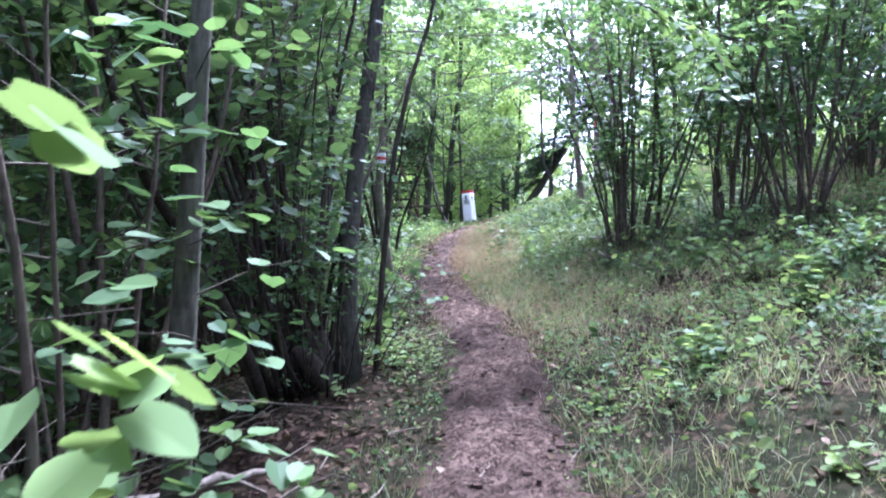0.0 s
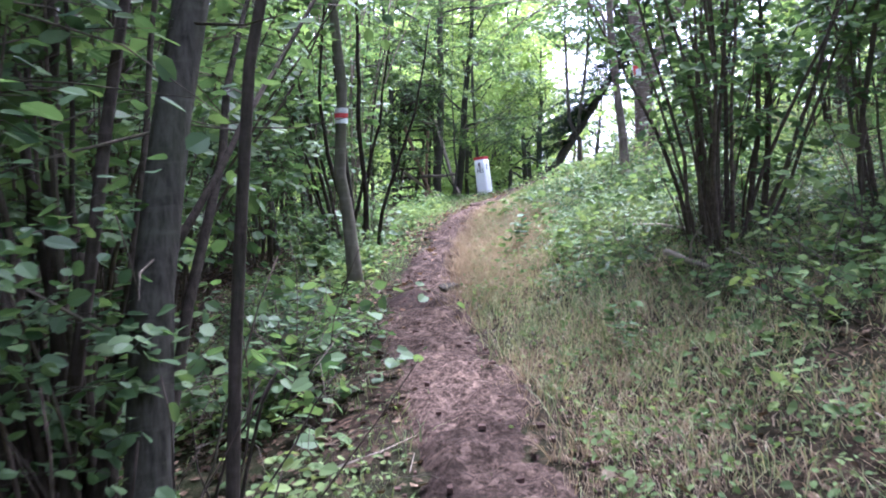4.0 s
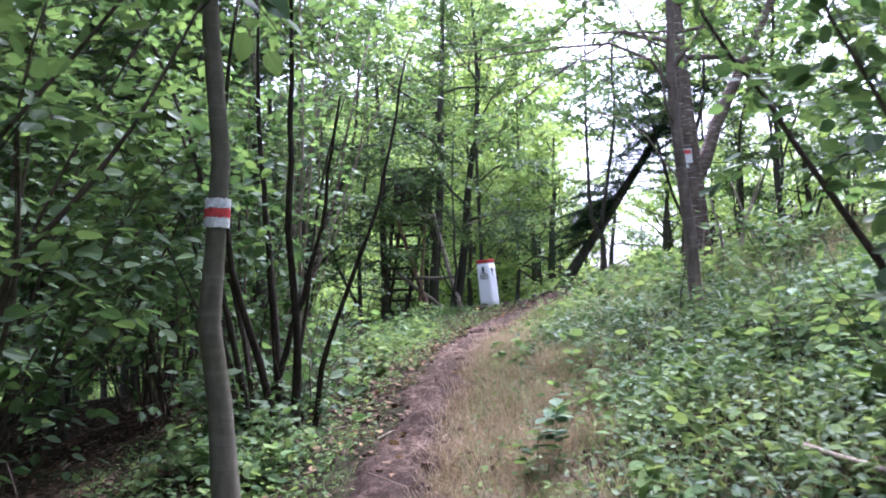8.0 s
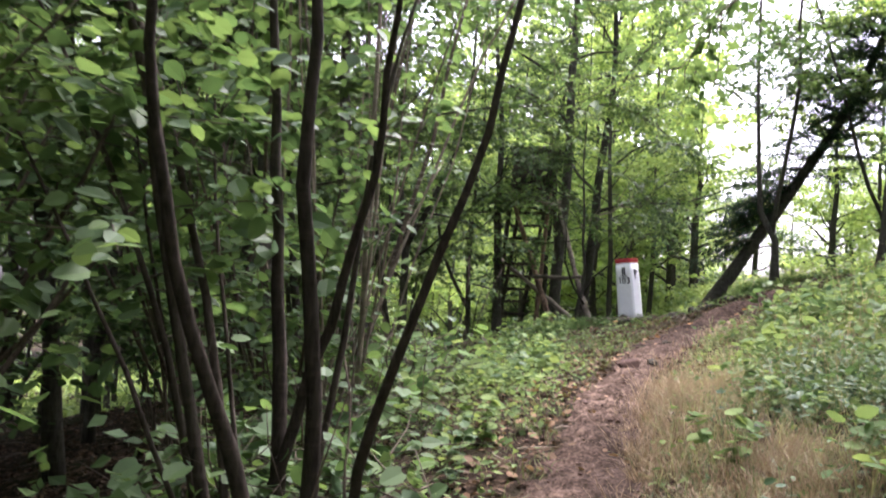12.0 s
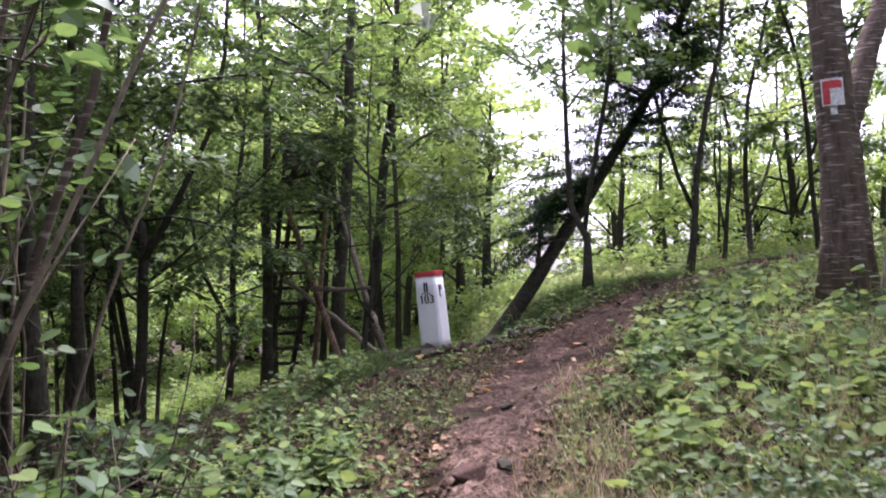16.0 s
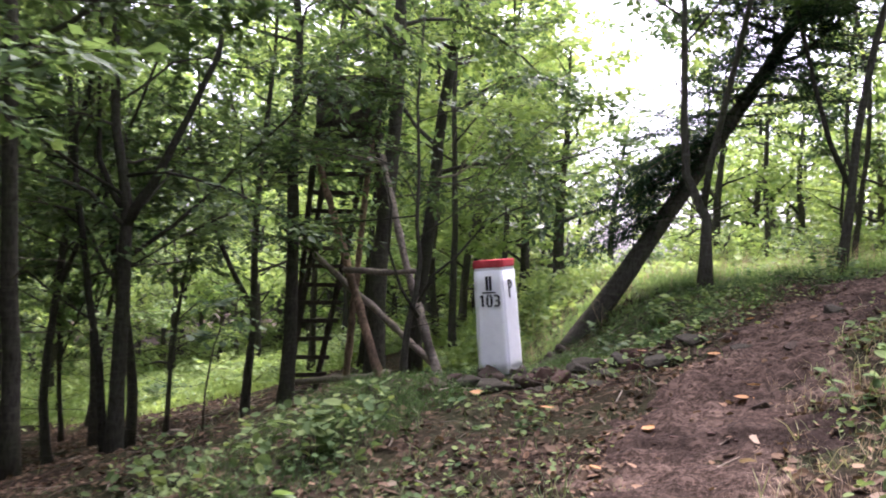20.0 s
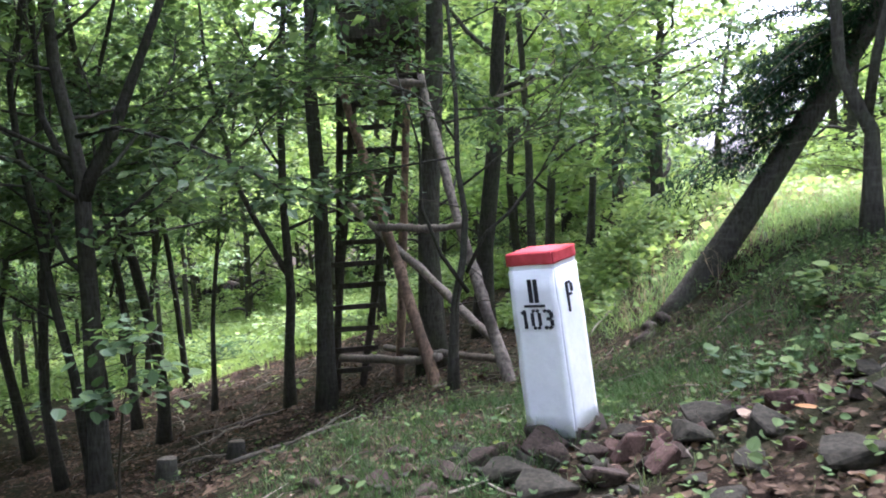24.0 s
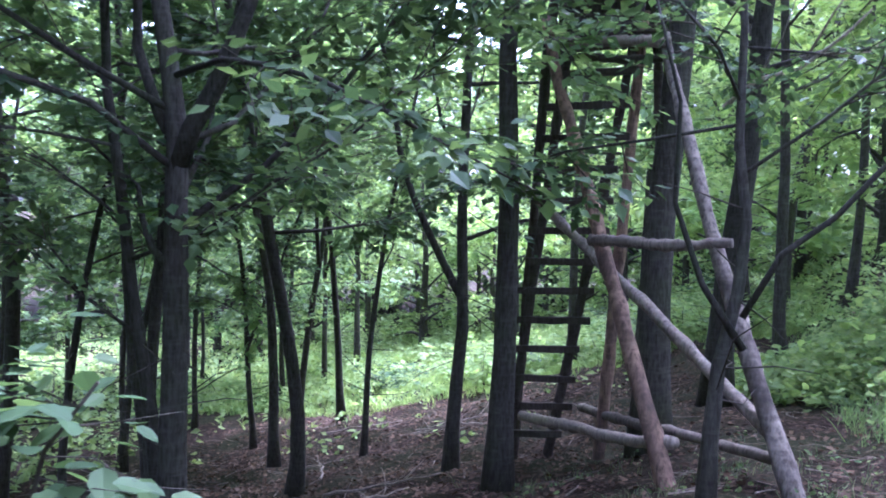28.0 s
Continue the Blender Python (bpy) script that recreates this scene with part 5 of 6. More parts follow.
def plank(a, b, deep, high, seed):
    """A rough sawn rung, nailed across the rails."""
    bm = bmesh.new()
    bmesh.ops.create_cube(bm, size=1)
    bmesh.ops.subdivide_edges(bm, edges=[e for e in bm.edges if abs(e.verts[0].co.x - e.verts[1].co.x) > 0.5], cuts=5)
    bmesh.ops.bevel(bm, geom=[e for e in bm.edges if e.calc_face_angle(0) > 1], offset=0.06, segments=1, affect="EDGES")
    rng = random.Random(seed)
    tip = [rng.uniform(-0.012, 0.012) for _ in range(4)]
    a, b = Vector(a), Vector(b)
    way = (b - a).normalized()
    side = way.cross(Vector((0, 0, 1))).normalized()
    up = side.cross(way)
    for v in bm.verts:
        u = v.co.x + 0.5
        wob = 0.008 * noise.noise((u * 4, v.co.y * 2, seed * 3.1))
        v.co = a + (b - a) * u + side * (v.co.y * deep) + up * (v.co.z * high * (1 + 4 * tip[0] * (u - 0.5)) + wob + tip[1] * u)
    return part("rung", bm, M_RUNG, seat)


r1a, r1b = np.array((-2.30, 32.2, 0.3)), np.array((-1.55, 31.75, 5.3))
r2a, r2b = np.array((-1.87, 32.32, 0.35)), np.array((-0.86, 31.65, 5.4))
pole("ladder_rail", r1a, r1b, 0.055, 0.045, M_RUNG, "dark ladder rail", 0.01, 12)
pole("ladder_rail", r2a, r2b, 0.055, 0.045, M_RUNG, "dark ladder rail", 0.01, 13)
for i in range(14):
    z = 0.88 + 0.322 * i
    a = r1a + (r1b - r1a) * (z - r1a[2]) / (r1b[2] - r1a[2])
    b = r2a + (r2b - r2a) * (z + 0.01 - r2a[2]) / (r2b[2] - r2a[2])
    d = unit(b - a)
    off = np.array((0.02, -0.06, 0))
    plank(a - d * (0.12 + 0.02 * (i % 3)) + off, b + d * (0.1 + 0.025 * ((i * 2) % 3)) + off, 0.05, 0.075, 20 + i)


def board(name, c, sx, sy, sz, turn=0.0):
    bm = bmesh.new()
    bmesh.ops.create_cube(bm, size=1)
    for v in bm.verts:
        v.co = Vector((v.co.x * sx, v.co.y * sy, v.co.z * sz))
    bmesh.ops.bevel(bm, geom=bm.edges[:], offset=0.006, segments=1, affect="EDGES")
    bm.transform(pose(*c, 0, 0, turn))
    return part(name, bm, M_BOARD, seat)


for i in range(5):
    board("side_board", (-1.26, 31.75, 5.72 + 0.125 * i), 1.14, 0.025, 0.118, -8)
for i in range(4):
    board("back_board", (-1.26, 32.3, 5.3 + 0.19 * i), 1.1, 0.025, 0.186, -8)
for i in range(5):
    board("floor_board", (-1.24, 31.65 + 0.15 * i, 5.1), 1.15, 0.13, 0.03, -8)
for i in range(6):
    board("roof_board", (-1.26, 31.6 + 0.16 * i, 6.42 - 0.02 * i), 1.3, 0.155, 0.025, -8)

# ---- fallen branches ----


def fallen(points, r, label, seed):
    rng = np.random.default_rng(seed)
    pts = np.array([(x, y, on_ground(x, y) + h) for x, y, h in points])
    line = np.concatenate([pts[i] + (pts[i + 1] - pts[i]) * np.linspace(0, 1, 5)[:-1, None] for i in range(len(pts) - 1)] + [pts[-1:]])
    line[1:-1] += rng.normal(size=line[1:-1].shape) * 0.012
    ob = thing("fallen_branch", label, "branch", "fallen branches")
    child("stem", np_mesh("stem", *tube(line, r * np.linspace(1, 0.35, len(line)), 7, 0.06, seed), M_DEADWOOD, True), ob)
    for i in range(3):
        p, d = along(line, np.array([0.3 + 0.2 * i]))
        q = wander(rng, p[0], unit(d[0]) + rng.normal(size=3) * 0.5 + np.array((0, 0, 0.3)), 0.35, 4, 0.15)
        child("side_twig", np_mesh("side_twig", *tube(q, r * 0.4 * np.linspace(1, 0.3, 5), 5), M_DEADWOOD, True), ob)
    return ob


fallen(((1.85, 10.05, 0.12), (2.04, 9.55, 0.1), (2.12, 8.75, 0.05)), 0.03, "grey fallen branch lying in the grass of the bank", 1)
fallen(((1.98, 11.8, 0.1), (2.22, 10.6, 0.14), (2.36, 9.55, 0.07)), 0.019, "thin grey fallen branch on the grassy bank", 2)
fallen(((2.12, 10.75, 0.42), (2.2, 10.6, 0.2), (2.24, 10.5, 0.03)), 0.013, "thin broken branch leaning in the bank's grass", 3)
fallen(((-1.7, 3.9, 0.35), (-1.2, 4.3, 0.2), (-0.95, 4.8, 0.05)), 0.04, "dark bent branch lying under the hazels", 4)
for i, (x, y, a) in enumerate(((-4.2, 31.5, 0.4), (-5.0, 33.0, 2.0), (-3.6, 30.0, 1.0), (-6.5, 36.0, 0.2), (-2.6, 28.8, 2.4), (-4.6, 35.8, 0.1), (-3.4, 35.2, 2.8), (-1.9, 27.0, 0.6), (1.5, 31.5, 1.0))):
    fallen(((x, y, 0.04), (x + 0.6 * math.cos(a), y + 0.6 * math.sin(a), 0.1), (x + 1.4 * math.cos(a + 0.2), y + 1.4 * math.sin(a + 0.2), 0.04)), 0.02, "dead grey branch lying in the leaf litter", 20 + i)
for k, (x, y, h, dx, r) in enumerate(((2.42, 15.7, 0.75, 0.02, 0.009), (4.35, 20.2, 1.3, -0.12, 0.022), (4.55, 20.35, 1.6, 0.1, 0.026), (4.75, 20.1, 1.1, 0.16, 0.02), (5.0, 20.5, 1.4, -0.2, 0.024), (5.2, 20.2, 0.9, 0.1, 0.018), (3.95, 20.4, 0.8, 0.12, 0.016))):
    stick = thing("dead_stem", "thin dead stem standing upright in the bank's grass" if k == 0 else "pale bare dead stem below the cherry tree", "stem", "dead stems on the bank")
    stick.matrix_basis = pose(x, y, on_ground(x, y))
    line = wander(np.random.default_rng(430 + k), (0, 0, -0.08), (dx, 0.05, 1), h, 8, 0.05)
    child("stem", np_mesh("stem", *tube(line, r * np.linspace(1.1, 0.55, 9), 7, 0.06, k), M_BARK if k == 0 else M_DEADWOOD, True), stick)
    if k:
        p, d = along(line, np.array([0.6]))
        child("side_twig", np_mesh("side_twig", *tube(wander(np.random.default_rng(440 + k), p[0], (dx * 3 + 0.3, 0.2, 0.8), 0.4, 4, 0.1), 0.4 * r * np.linspace(1, 0.4, 5), 5), M_DEADWOOD, True), stick)
stump = thing("root_stump", "dark broken root stump at the leaning tree's foot", "stump")
stump.matrix_basis = pose(1.95, 29.3, on_ground(1.95, 29.3))
for i in range(8):
    a = 1.9 + i * 0.42
    line = wander(np.random.default_rng(400 + i), (0.32, 0, -0.06), (math.cos(a), math.sin(a) * 0.8, 0.5 - 0.09 * i), 0.36 + 0.07 * (i % 3), 6, 0.16)
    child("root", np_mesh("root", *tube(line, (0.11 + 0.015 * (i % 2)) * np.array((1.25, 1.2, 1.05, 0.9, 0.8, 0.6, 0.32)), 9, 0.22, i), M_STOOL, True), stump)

# ---- ground cover ----


def scatter(rng, n, x0, x1, y0, y1, keep):
    x, y = rng.uniform(x0, x1, n), rng.uniform(y0, y1, n)
    g = path_gap(x, y)
    edge = np.minimum(y1 - y, y - y0)
    edge = np.minimum(edge, x1 - x) if x1 >= 5 else edge
    edge = np.minimum(edge, x - x0) if x0 < -1.5 else edge
    ok = rng.uniform(size=n) < keep(x, y, g) * np.clip(edge / 1.6, 0, 1)
    return x[ok], y[ok]


def under(x, y):
    """Little grows on the dark litter below the hazels at the start of the walk."""
    return np.where((x < -0.45 - 0.12 * np.sin(2 * y)) & (y < 8.2), 0.1, 1.0)


def patchy(x, y, s, seed):
    return 0.5 + 0.5 * np.sin(s * x + seed) * np.sin(s * 1.13 * y + 2 * seed) + 0.25 * np.sin(2.7 * s * x - 1.9 * s * y + seed)


def sward(name, rng, x, y, height, mat, label, per=5, lean=0.45, width=0.004):
    n = len(x) * per
    X, Y = np.repeat(x, per) + rng.normal(size=n) * 0.035, np.repeat(y, per) + rng.normal(size=n) * 0.035
    P = np.stack([X, Y, ground_z(X, Y) - 0.01], -1)
    way = np.stack([rng.normal(size=n) * lean, rng.normal(size=n) * lean, np.ones(n)], -1)
    h = np.repeat(height * np.ones(len(x)), per) * rng.uniform(0.5, 1.2, n)
    bend = np.stack([rng.normal(size=n) * 0.25, rng.normal(size=n) * 0.25, -0.12 * np.ones(n)], -1)
    ob = new(name, np_mesh(name, *blades(P, way, rng.normal(size=(n, 3)) * np.array((1, 1, 0.1)), h, width * rng.uniform(0.7, 1.3, n), bend), mat))
    return tagged(ob, label, "grass", kind="stuff")


rng = np.random.default_rng(500)
x, y = scatter(rng, 72000, -3.8, 8, -2, 32, lambda x, y, g: np.where(np.abs(g) < 0.3, 0.0, np.where(np.abs(g) < 0.42, 0.2, np.where(g > 0, 0.9, 0.55) * np.clip(patchy(x, y, 1.3, 1), 0.35, 1))) * np.where((g > 0) & (y < 11.5), 0.5, 1) * np.where((x < -1.8) & (y > 23), 0.6, 1) * np.where(x < -1.8, 0.35, 1) * np.where((x > -1.0) & (y > 23), 0.45, 1) * np.where((x < -1.0) & (y > 24), 0.5, 1) * np.where(x > 4.5, 0.5, 1) * under(x, y) * np.where((x > 0.9) & (x < 4.2) & (y > 20.4) & (y < 25.6) & (np.abs(g) < 1.5), np.where(np.abs(g) < 0.6, 0.2, 0.55), 1))
sward("grass", rng, x, y, rng.uniform(0.05, 0.2, len(x)), M_GRASS, "short green woodland grass on the banks", 4, width=0.005)
x, y = scatter(rng, 15000, -1.6, 5.2, 21.0, 29.5, lambda x, y, g: np.where(np.abs(g) < 0.75, 0, np.where((np.abs(x + 0.35 - 0.5 * (y - 24.2)) < 1.0) & (y < 27), 1.0, np.where((y > 25.1) & (x > 0.6), 0.7, 0.0))) * np.clip(patchy(x, y, 1.2, 5) + 0.25, 0.2, 1))
sward("stone_grass", rng, x, y, rng.uniform(0.09, 0.24, len(x)), M_TURF, "fine green grass growing round the boundary stone", 6, 0.6, width=0.0045)
# Brow grass: the sunlight beyond the brow is put into its green.
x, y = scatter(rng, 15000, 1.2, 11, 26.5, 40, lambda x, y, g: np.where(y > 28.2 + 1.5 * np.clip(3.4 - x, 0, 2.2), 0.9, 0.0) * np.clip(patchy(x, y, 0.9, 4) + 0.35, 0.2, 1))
sward("brow_grass", rng, x, y, rng.uniform(0.1, 0.4, len(x)), M_LIT_GREEN, "green grass beyond the brow, coloured as if sunlit", 5, 0.55, width=0.008)
x, y = scatter(rng, 3000, 1.6, 11, 27, 38, lambda x, y, g: np.where(y > 28.4 + 1.5 * np.clip(3.4 - x, 0, 2.2), 0.7, 0.0) * np.clip(patchy(x, y, 1.3, 9), 0, 1))
sward("brow_straw", rng, x, y, rng.uniform(0.3, 0.65, len(x)), M_STRAW, "pale dry grass stalks beyond the brow", 5, 0.25, width=0.005)
x, y = scatter(rng, 26000, 0.3, 5.5, 1, 25, lambda x, y, g: np.where(g < 0.4, 0, np.clip(1.15 - 0.18 * g, 0, 1)) * np.clip((y - 6) / 3.5, 0.3, 1) * np.clip(patchy(x, y, 0.8, 11) + 0.2, 0.3, 1) * np.where((y > 20.4) & (np.abs(g) < 1.3), 0.3, 1) * np.where(y > 20, 0.35, 1))
sward("bank_grass", rng, x, y, rng.uniform(0.1, 0.28, len(x)), M_BANK, "yellowing green grass on the bank above the path", 4, 0.5, width=0.005)
x, y = scatter(rng, 46000, 0, 7, -1, 30, lambda x, y, g: np.where(g < 0.3, 0, np.exp(-((g - 0.55) / np.where((y > 8) & (y < 20.5), 0.95, 0.5)) ** 2) * np.clip((y - 5) / 3, 0.25, 1) * np.clip(patchy(x, y, 1.1, 4) + 0.3, 0.12, 1)) * np.where(y > 21, 0.2, 1))
sward("dry_grass", rng, x, y, rng.uniform(0.07, 0.24, len(x)), M_STRAW, "dry straw-coloured grass along the path", 8, 0.8, width=0.0032)
x, y = scatter(rng, 12500, 0.1, 2.6, 8.5, 19.5, lambda x, y, g: np.where(g < 0.26, 0, np.clip(np.interp(y, (9.5, 11.5, 14.5, 17.5, 19), (0.2, 1.3, 1.7, 0.95, 0.5)) - g, 0, 0.5) * 2) * np.clip(patchy(x, y, 2.6, 8) + 0.2, 0.12, 1))
sward("straw_patch", rng, x, y, rng.uniform(0.12, 0.34, len(x)), M_STRAW, "dense dry straw-coloured grass leaning over the path's edge", 7, 0.55, width=0.0034)
x, y = scatter(rng, 5200, 0.6, 3.1, 5.5, 12.5, lambda x, y, g: np.where(g < 0.45, 0, 0.9) * np.clip(patchy(x, y, 1.9, 3) + 0.25, 0.15, 1))
sward("bank_straw", rng, x, y, rng.uniform(0.05, 0.16, len(x)), M_STRAW, "short dry grass and litter on the bank's foot", 5, 0.9, width=0.0045)
x, y = scatter(rng, 9000, 3.6, 9.5, 5, 23, lambda x, y, g: np.clip((x - 3.6) / 1.5, 0, 1) * np.clip(patchy(x, y, 0.9, 6) + 0.1, 0, 1))
sward("slope_grass", rng, x, y, rng.uniform(0.08, 0.25, len(x)), M_STRAW, "dry straw-coloured grass on the open slope behind the hazels", 5, 0.7, 0.006)
x, y = scatter(rng, 2600, 1.4, 8, 14, 31, lambda x, y, g: np.where(g < 1.2, 0, 0.5) * np.clip(patchy(x, y, 0.7, 2), 0, 1))
sward("tall_grass", rng, x, y, rng.uniform(0.35, 0.85, len(x)), M_STRAW, "tall dry grass stalks on the bank", 4, 0.16, 0.003)


def herbs(name, rng, x, y, height, size, mat, label, per=6, outline=DIAMOND, flat=0.5):
    n = len(x) * per
    X, Y = np.repeat(x, per) + rng.normal(size=n) * 0.06, np.repeat(y, per) + rng.normal(size=n) * 0.06
    h = np.repeat(height * np.ones(len(x)), per) * rng.uniform(0.1, 1.0, n)
    P = np.stack([X, Y, ground_z(X, Y) + h], -1)
    a = rng.uniform(0, 6.283, n)
    way = np.stack([np.cos(a), np.sin(a), rng.normal(size=n) * 0.35], -1)
    up = np.array((0, 0, 1.0)) + rng.normal(size=(n, 3)) * flat
    s = np.repeat(size * np.ones(len(x)), per) * rng.uniform(0.6, 1.3, n)
    ob = new(name, np_mesh(name, *leaves(P, way, up, s, outline), mat))
    return tagged(ob, label, "undergrowth", kind="stuff")


x, y = scatter(rng, 56000, -3.4, 8, -2, 32, lambda x, y, g: np.where(np.abs(g) < 0.42, 0, np.where(g > 0, 0.7, 0.6) * np.clip(patchy(x, y, 0.9, 7) * 1.2, 0.3, 1)) * np.where((g > 0) & (g < 1.0) & (y > 11), 0.7, 1) * np.where((g > 0) & (y < 11), 1.6, 1) * np.where((x < 2.6) & (y > 22.3), 0.12, 1) * under(x, y) * np.where((x > 0.9) & (x < 4.2) & (y > 20.4) & (y < 25.6) & (np.abs(g) < 1.5), np.where(np.abs(g) < 0.6, 0.2, 0.55), 1))
herbs("ground_herbs", rng, x, y, rng.uniform(0.03, 0.18, len(x)), rng.uniform(0.025, 0.06, len(x)) * np.where(y < 11, 0.8, 1.0), M_HERB, "carpet of low green herbs on the bank", 5, ROUND)
x, y = scatter(rng, 9000, 1.2, 8, -1, 24, lambda x, y, g: np.where(g > 0.9, 0.7 * np.clip(patchy(x, y, 0.8, 3) * 1.6 - 0.4, 0, 1), 0) * np.where(y < 9, 0.3, np.where(y > 14, 1.7, 1.3)))
herbs("bramble_patch", rng, x, y, rng.uniform(0.1, 0.34, len(x)), rng.uniform(0.035, 0.075, len(x)) * np.where(y > 13, 1.65, 1.1), M_HERB, "leafy bramble and nettle growth on the bank", 5, OVAL, 0.45)
x, y = scatter(rng, 11000, 0.9, 5.2, 9.8, 18.5, lambda x, y, g: np.where(g > np.interp(y, (10, 11.5, 14.5, 17), (0.7, 1.25, 1.5, 1.0)), 0.9, 0.06) * np.clip(patchy(x, y, 1.4, 6) + 0.35, 0.15, 1))
herbs("bramble_bed", rng, x, y, rng.uniform(0.06, 0.3, len(x)), rng.uniform(0.03, 0.062, len(x)), M_BRAMBLE, "dense dark green bramble growth on the bank", 7, ROUND, 0.55)
x, y = scatter(rng, 9000, -2.4, -0.1, -1, 24, lambda x, y, g: np.where(g < -0.75, 0.75 * np.clip(patchy(x, y, 1.0, 9) * 1.5 - 0.35, 0, 1), 0) * under(x, y))
herbs("bramble_patch", rng, x, y, rng.uniform(0.1, 0.32, len(x)), rng.uniform(0.045, 0.085, len(x)), M_HERB, "leafy undergrowth below the hazels beside the path", 5, OVAL, 0.45)
# Clearing herbs and grass: the sun on them is painted into the green.
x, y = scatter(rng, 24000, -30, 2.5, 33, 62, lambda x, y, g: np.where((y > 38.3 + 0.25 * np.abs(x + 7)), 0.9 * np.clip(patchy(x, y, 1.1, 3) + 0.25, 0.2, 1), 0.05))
herbs("clearing_herbs", rng, x, y, rng.uniform(0.12, 0.5, len(x)), rng.uniform(0.08, 0.17, len(x)), M_FRESH_OR_LIT, "bright green herbs in the clearing, sunlight put into their colour", 5)
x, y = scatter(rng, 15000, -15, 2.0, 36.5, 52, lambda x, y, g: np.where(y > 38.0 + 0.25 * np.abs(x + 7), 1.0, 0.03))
sward("clearing_grass", rng, x, y, rng.uniform(0.15, 0.38, len(x)), M_FRESH_OR_LIT, "soft pale green grass in the clearing, coloured as if sunlit", 5, 0.5, width=0.016)
# Open ground below: its sunlit look comes from the herb colour.
x, y = scatter(rng, 18000, -34, -8.5, 2, 48, lambda x, y, g: 0.8 * np.clip((-8.8 - x) / 2.5, 0, 1) * np.clip(patchy(x, y, 0.9, 5) + 0.3, 0.2, 1))
herbs("meadow_herbs", rng, x, y, rng.uniform(0.2, 0.6, len(x)), rng.uniform(0.12, 0.24, len(x)), M_FRESH_OR_LIT, "bright green herbs below the wood, coloured as if sunlit", 4)
# Brow herbs and the mound: sunlight is put into the leaf colour.
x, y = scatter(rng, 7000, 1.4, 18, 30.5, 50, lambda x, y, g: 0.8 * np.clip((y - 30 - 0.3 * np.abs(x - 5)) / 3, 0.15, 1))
herbs("brow_herbs", rng, x, y, rng.uniform(0.15, 0.45, len(x)), rng.uniform(0.09, 0.17, len(x)), M_FRESH_OR_LIT, "bright green herbs beyond the brow, coloured as if sunlit", 6)
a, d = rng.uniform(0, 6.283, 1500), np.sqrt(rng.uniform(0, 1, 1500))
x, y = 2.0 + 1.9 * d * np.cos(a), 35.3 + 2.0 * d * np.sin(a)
herbs("herb_mound", rng, x, y, (1.1 - 0.8 * d) * rng.uniform(0.5, 0.9, 1500), rng.uniform(0.07, 0.13, 1500), M_FRESH_OR_LIT, "mound of bright green herbs at clearing's edge, coloured as sunlit", 6, OVAL, 0.4)
x, y = scatter(rng, 64000, -9.5, 6, -3, 40, lambda x, y, g: np.where(np.abs(g) < 0.6, np.where(y > 14, 0.8, 0.35), np.where((g > 0) & (y < 20), 0.25, 0.9)) * np.where((y > 23) & (x > -1.2), 0.4, 1))
litter = herbs("leaf_litter", rng, x, y, 0.02, rng.uniform(0.04, 0.085, len(x)), M_DEAD, "brown dead leaves strewn over the woodland floor", 3, DIAMOND, 0.35)
x, y = scatter(rng, 700, -0.6, 4.5, 2, 27, lambda x, y, g: np.where(np.abs(g) < 0.6, 0.8, 0.2))
herbs("pale_leaves", rng, x, y, 0.03, rng.uniform(0.035, 0.065, len(x)), M_STRAW, "pale dry leaves lying on the path", 1, OVAL, 0.3)

x, y = scatter(rng, 5200, -1.0, 4.2, 9.5, 24.8, lambda x, y, g: np.where(np.abs(g) < 0.75, 0.75, 0.12) * np.clip(patchy(x, y, 1.7, 3) + 0.15, 0.1, 1))
herbs("path_litter", rng, x, y, 0.045, rng.uniform(0.03, 0.07, len(x)), M_BROWN, "light brown dead leaves strewn along the path", 2, OVAL, 0.4)

x, y = scatter(rng, 5000, 0.0, 5.5, 20.8, 26.5, lambda x, y, g: np.where(np.abs(g) < 1.5, np.where(np.abs(g) < 0.4, 0.15, 0.8), 0.15) * np.clip(patchy(x, y, 2.1, 2) + 0.2, 0.15, 1))
herbs("rubble_litter", rng, x, y, 0.04, rng.uniform(0.022, 0.05, len(x)), M_DEAD, "dark brown dead leaves lying among the rubble", 3, OVAL, 0.6)
x, y = scatter(rng, 700, 0.3, 4.6, 22.4, 25.6, lambda x, y, g: np.where(np.abs(g) > 0.5, 0.8, 0.1) * np.clip(patchy(x, y, 2.4, 7) * 1.6 - 0.4, 0, 1))
herbs("rubble_herbs", rng, x, y, rng.uniform(0.03, 0.13, len(x)), rng.uniform(0.03, 0.065, len(x)), M_HERB, "low green herbs growing between the rubble stones", 6, OVAL, 0.4)

# pebbles, crumbs and twigs trodden into the path
rng = np.random.default_rng(611)
x, y = scatter(rng, 5200, -1.2, 8, -1, 28, lambda x, y, g: np.where(np.abs(g) < 0.5, 0.8, 0.06))
n = len(x)
cube = np.array([(i, j, k) for i in (-1, 1) for j in (-1, 1) for k in (-1, 1)], float)
size = rng.uniform(0.004, 0.02, (n, 1, 1)) * rng.uniform(0.6, 1.4, (n, 1, 3)) * np.array((1, 1, 0.6))
v = cube[None] * size * rng.uniform(0.7, 1.2, (n, 8, 3)) + np.stack([x, y, ground_z(x, y) + 0.045], -1)[:, None]
f = np.array([(0, 1, 3, 2), (4, 6, 7, 5), (0, 4, 5, 1), (2, 3, 7, 6), (0, 2, 6, 4), (1, 5, 7, 3)])
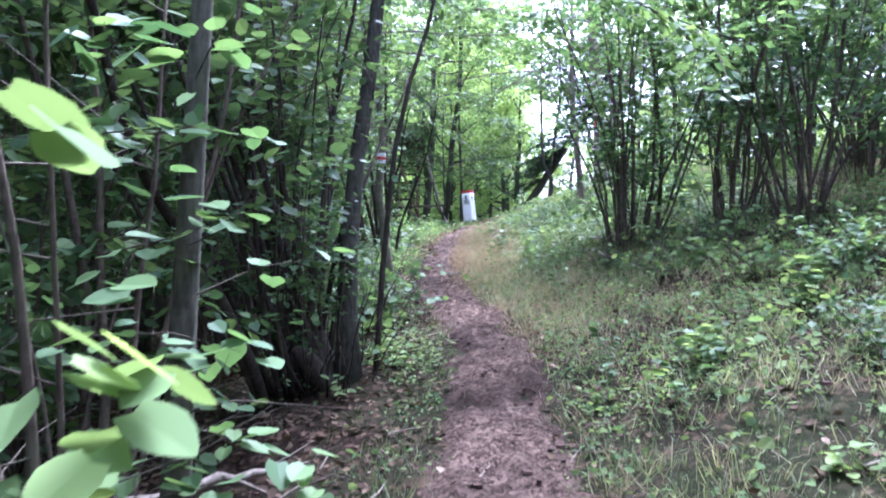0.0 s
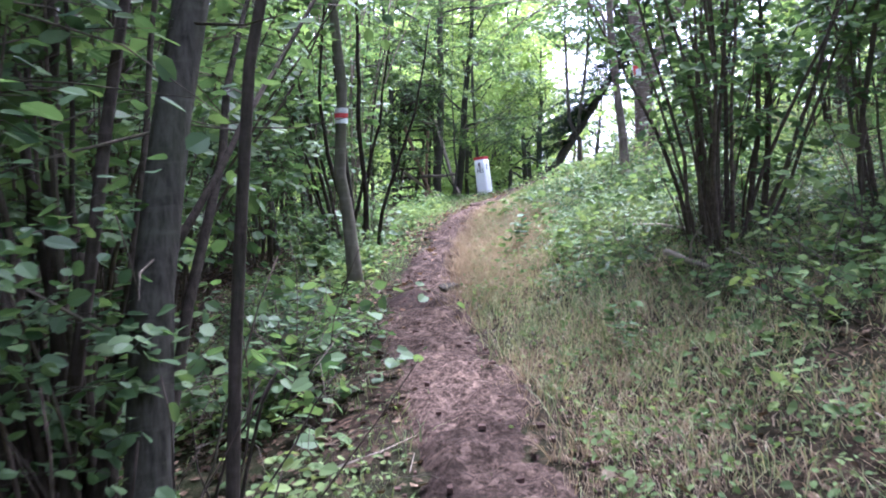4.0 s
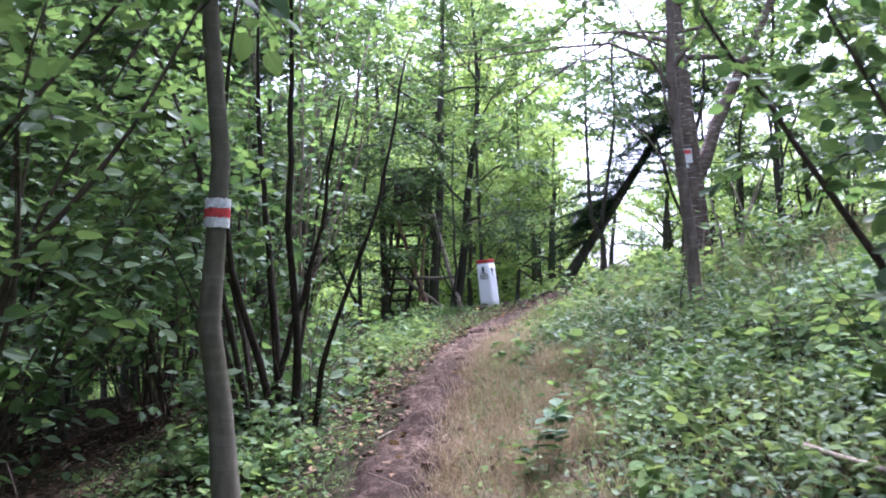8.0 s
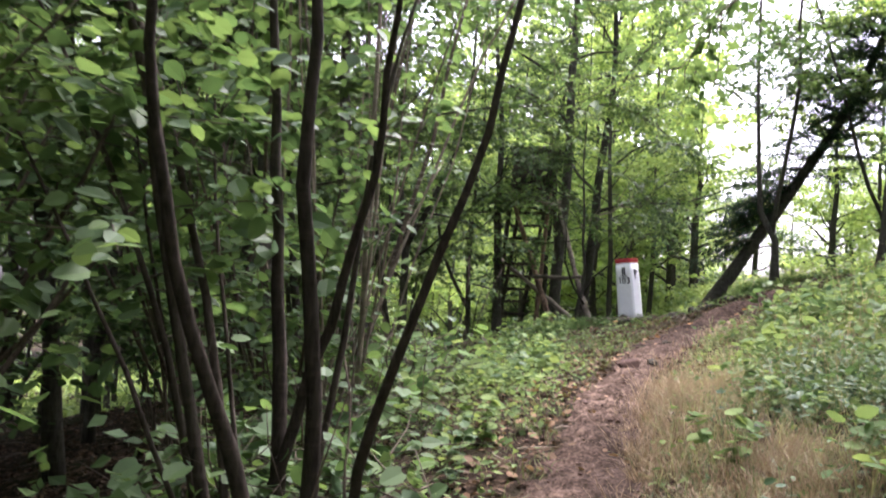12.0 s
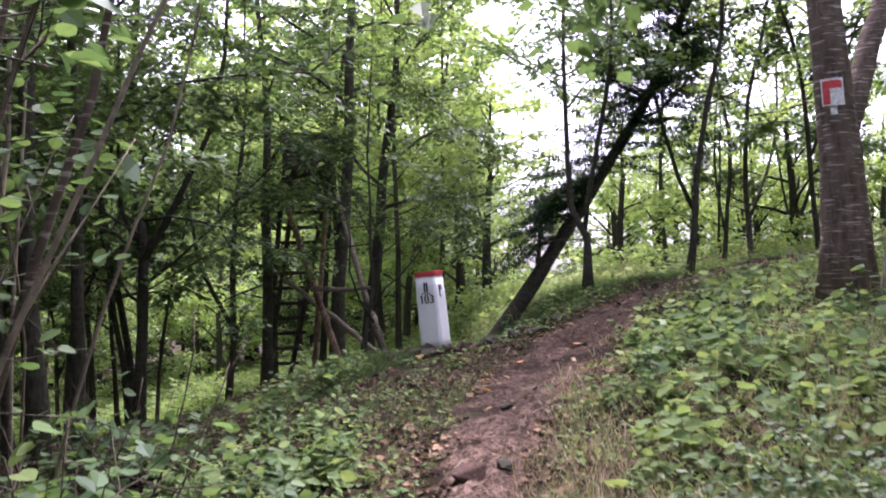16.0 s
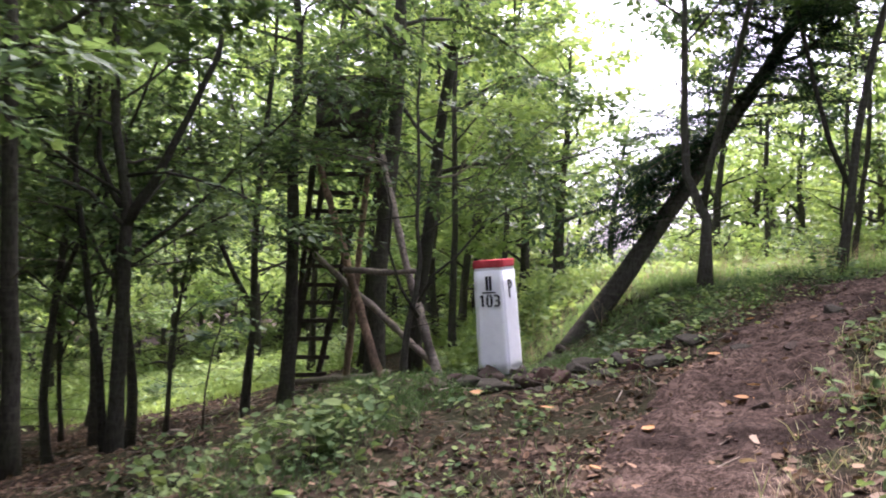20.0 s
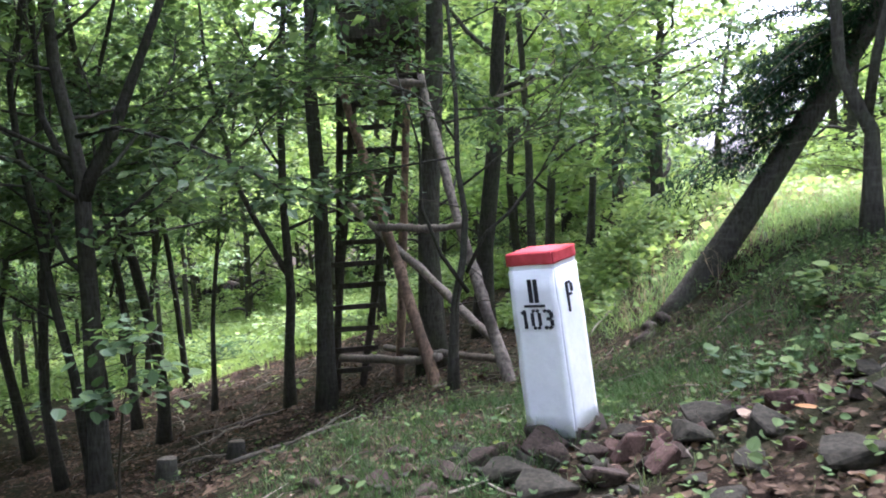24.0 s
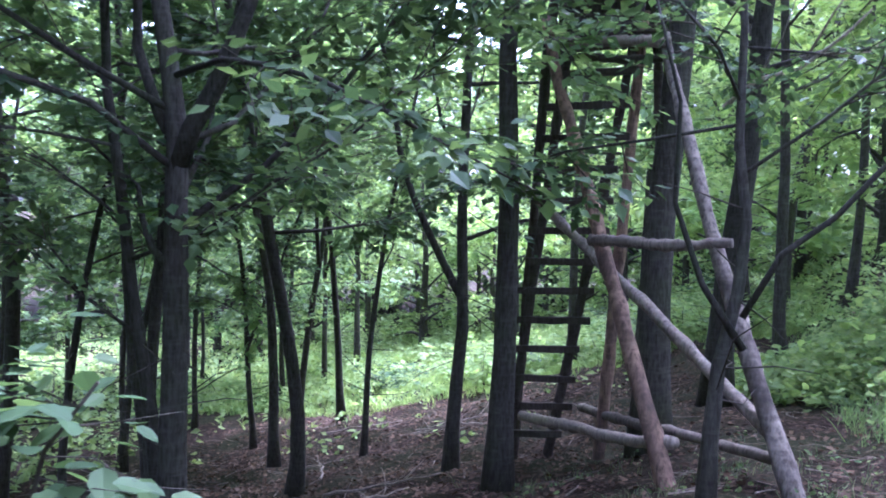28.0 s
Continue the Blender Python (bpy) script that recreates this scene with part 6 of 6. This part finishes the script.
tagged(new("pebbles", np_mesh("pebbles", v.reshape(-1, 3), (np.arange(n)[:, None, None] * 8 + f[None]).reshape(-1, 4), M_ROCK[2])), "small stones trodden into the path", "pebbles", kind="stuff")
x, y = scatter(rng, 3200, -12, 6, -1, 38, lambda x, y, g: np.where(np.abs(g) < 0.6, 0.5, np.where(g < 0, 0.8, 0.3)))
bits = []
for a, b in zip(x, y):
    w = rng.uniform(0, 6.283)
    length = rng.uniform(0.08, 0.45)
    p3 = np.array([(a, b), (a + length * 0.5 * math.cos(w), b + length * 0.5 * math.sin(w)), (a + length * math.cos(w + 0.3), b + length * math.sin(w + 0.3))])
    bits.append(thread(np.column_stack([p3, ground_z(p3[:, 0], p3[:, 1]) + np.array((0.02, 0.04, 0.03))]), rng.uniform(0.003, 0.008)))
tagged(new("fallen_twigs", np_mesh("fallen_twigs", *join(bits), M_DEADWOOD)), "dead twigs scattered over the woodland floor", "twigs", kind="stuff")


def herb_plant(seed, height, count, size, mat, label, outline=OVAL):
    """A leafy plant: a thin stem with leaves in pairs."""
    rng = np.random.default_rng(seed)
    top = thing("herb_plant", label, "plant", "plants on the banks")
    V = []
    for s in range(3):
        line = wander(rng, (rng.normal() * 0.04, rng.normal() * 0.04, -0.02), (rng.normal() * 0.3, rng.normal() * 0.3, 1), height * rng.uniform(0.6, 1.1), 5, 0.1)
        child("stem", np_mesh("stem", *tube(line, 0.003 * np.linspace(1, 0.5, 6), 4), mat), top)
        t = rng.uniform(0.3, 1.0, count)
        q, w = along(line, t)
        a = rng.uniform(0, 6.283, count)
        way = np.stack([np.cos(a), np.sin(a), rng.normal(size=count) * 0.25 + 0.1], -1)
        V.append(leaves(q, way, np.array((0, 0, 1.0)) + rng.normal(size=(count, 3)) * 0.25, size * rng.uniform(0.6, 1.2, count), outline, 0.15, 0.25))
    child("foliage", np_mesh("foliage", *join(V), mat), top)
    return top


PLANTS = [herb_plant(700, 0.3, 10, 0.075, M_HERB, "low leafy green plant growing on the bank"), herb_plant(701, 0.42, 12, 0.09, M_HERB, "bushy green plant with broad leaves on the bank", HEART),
          herb_plant(702, 0.25, 8, 0.07, M_FRESH_OR_LIT, "light green seedling on the bank"), herb_plant(703, 0.55, 14, 0.08, M_HAZEL, "tall dark green herb beside the path")]
rng = np.random.default_rng(640)
made = 0
while made < 190:
    x, y = rng.uniform(-2.2, 5.0), rng.uniform(0.6, 27)
    g = float(path_gap(np.array([x]), np.array([y]))[0])
    if under(x, y) < 1 or abs(g) < 0.62 or abs(x - walked(y)) < 0.55 or (x < -0.6 and y > 21) or (0.2 < x < 1.6 and y > 23.4):
        continue
    set_out(PLANTS, int(rng.choice(4, p=(0.4, 0.25, 0.12, 0.23))), x, y, rng.uniform(0, 360), rng.uniform(0.6, 1.2))
    made += 1

# a few turned leaves by the bend
rng = np.random.default_rng(655)
for i in range(26):
    x, y = rng.uniform(0.5, 3.6), rng.uniform(20.6, 24.8)
    a = rng.uniform(0, 6.283)
    v, f = leaves(np.zeros((1, 3)), np.array([(math.cos(a), math.sin(a), 0.1)]), np.array([(0, 0, 1.0)]) + rng.normal(size=(1, 3)) * 0.25, np.array([rng.uniform(0.06, 0.11)]), HEART, 0.1, 0.1)
    ob = new("fallen_leaf", np_mesh("fallen_leaf", v, f, M_AUTUMN if i % 3 else M_STRAW))
    ob.location = (x, y, on_ground(x, y) + 0.05)
    tagged(ob, "turned orange leaf lying on the earth" if i % 3 else "pale dry leaf lying on the earth", "leaf", "fallen leaves")

# two old stumps below the raised seat
for x, y, r, h in ((-2.9, 27.9, 0.1, 0.24), (-2.45, 28.6, 0.09, 0.16)):
    st1 = thing("tree_stump", "low dark cut tree stump in the leaf litter", "stump", "old stumps")
    st1.matrix_basis = pose(x, y, on_ground(x, y))
    child("body", np_mesh("body", *tube([(0, 0, -0.1), (0, 0, 0.02), (0.01, 0, h * 0.6), (0.01, 0.01, h)], (r * 1.5, r * 1.2, r, r), 14, 0.06, 3), M_BARK, True), st1)
    child("cut_face", np_mesh("cut_face", *tube([(0.01, 0.01, h - 0.004), (0.01, 0.01, h + 0.004)], (r * 0.92, r * 0.9), 14, 0.03, 4), M_DEADWOOD), st1, "grey weathered cut face")
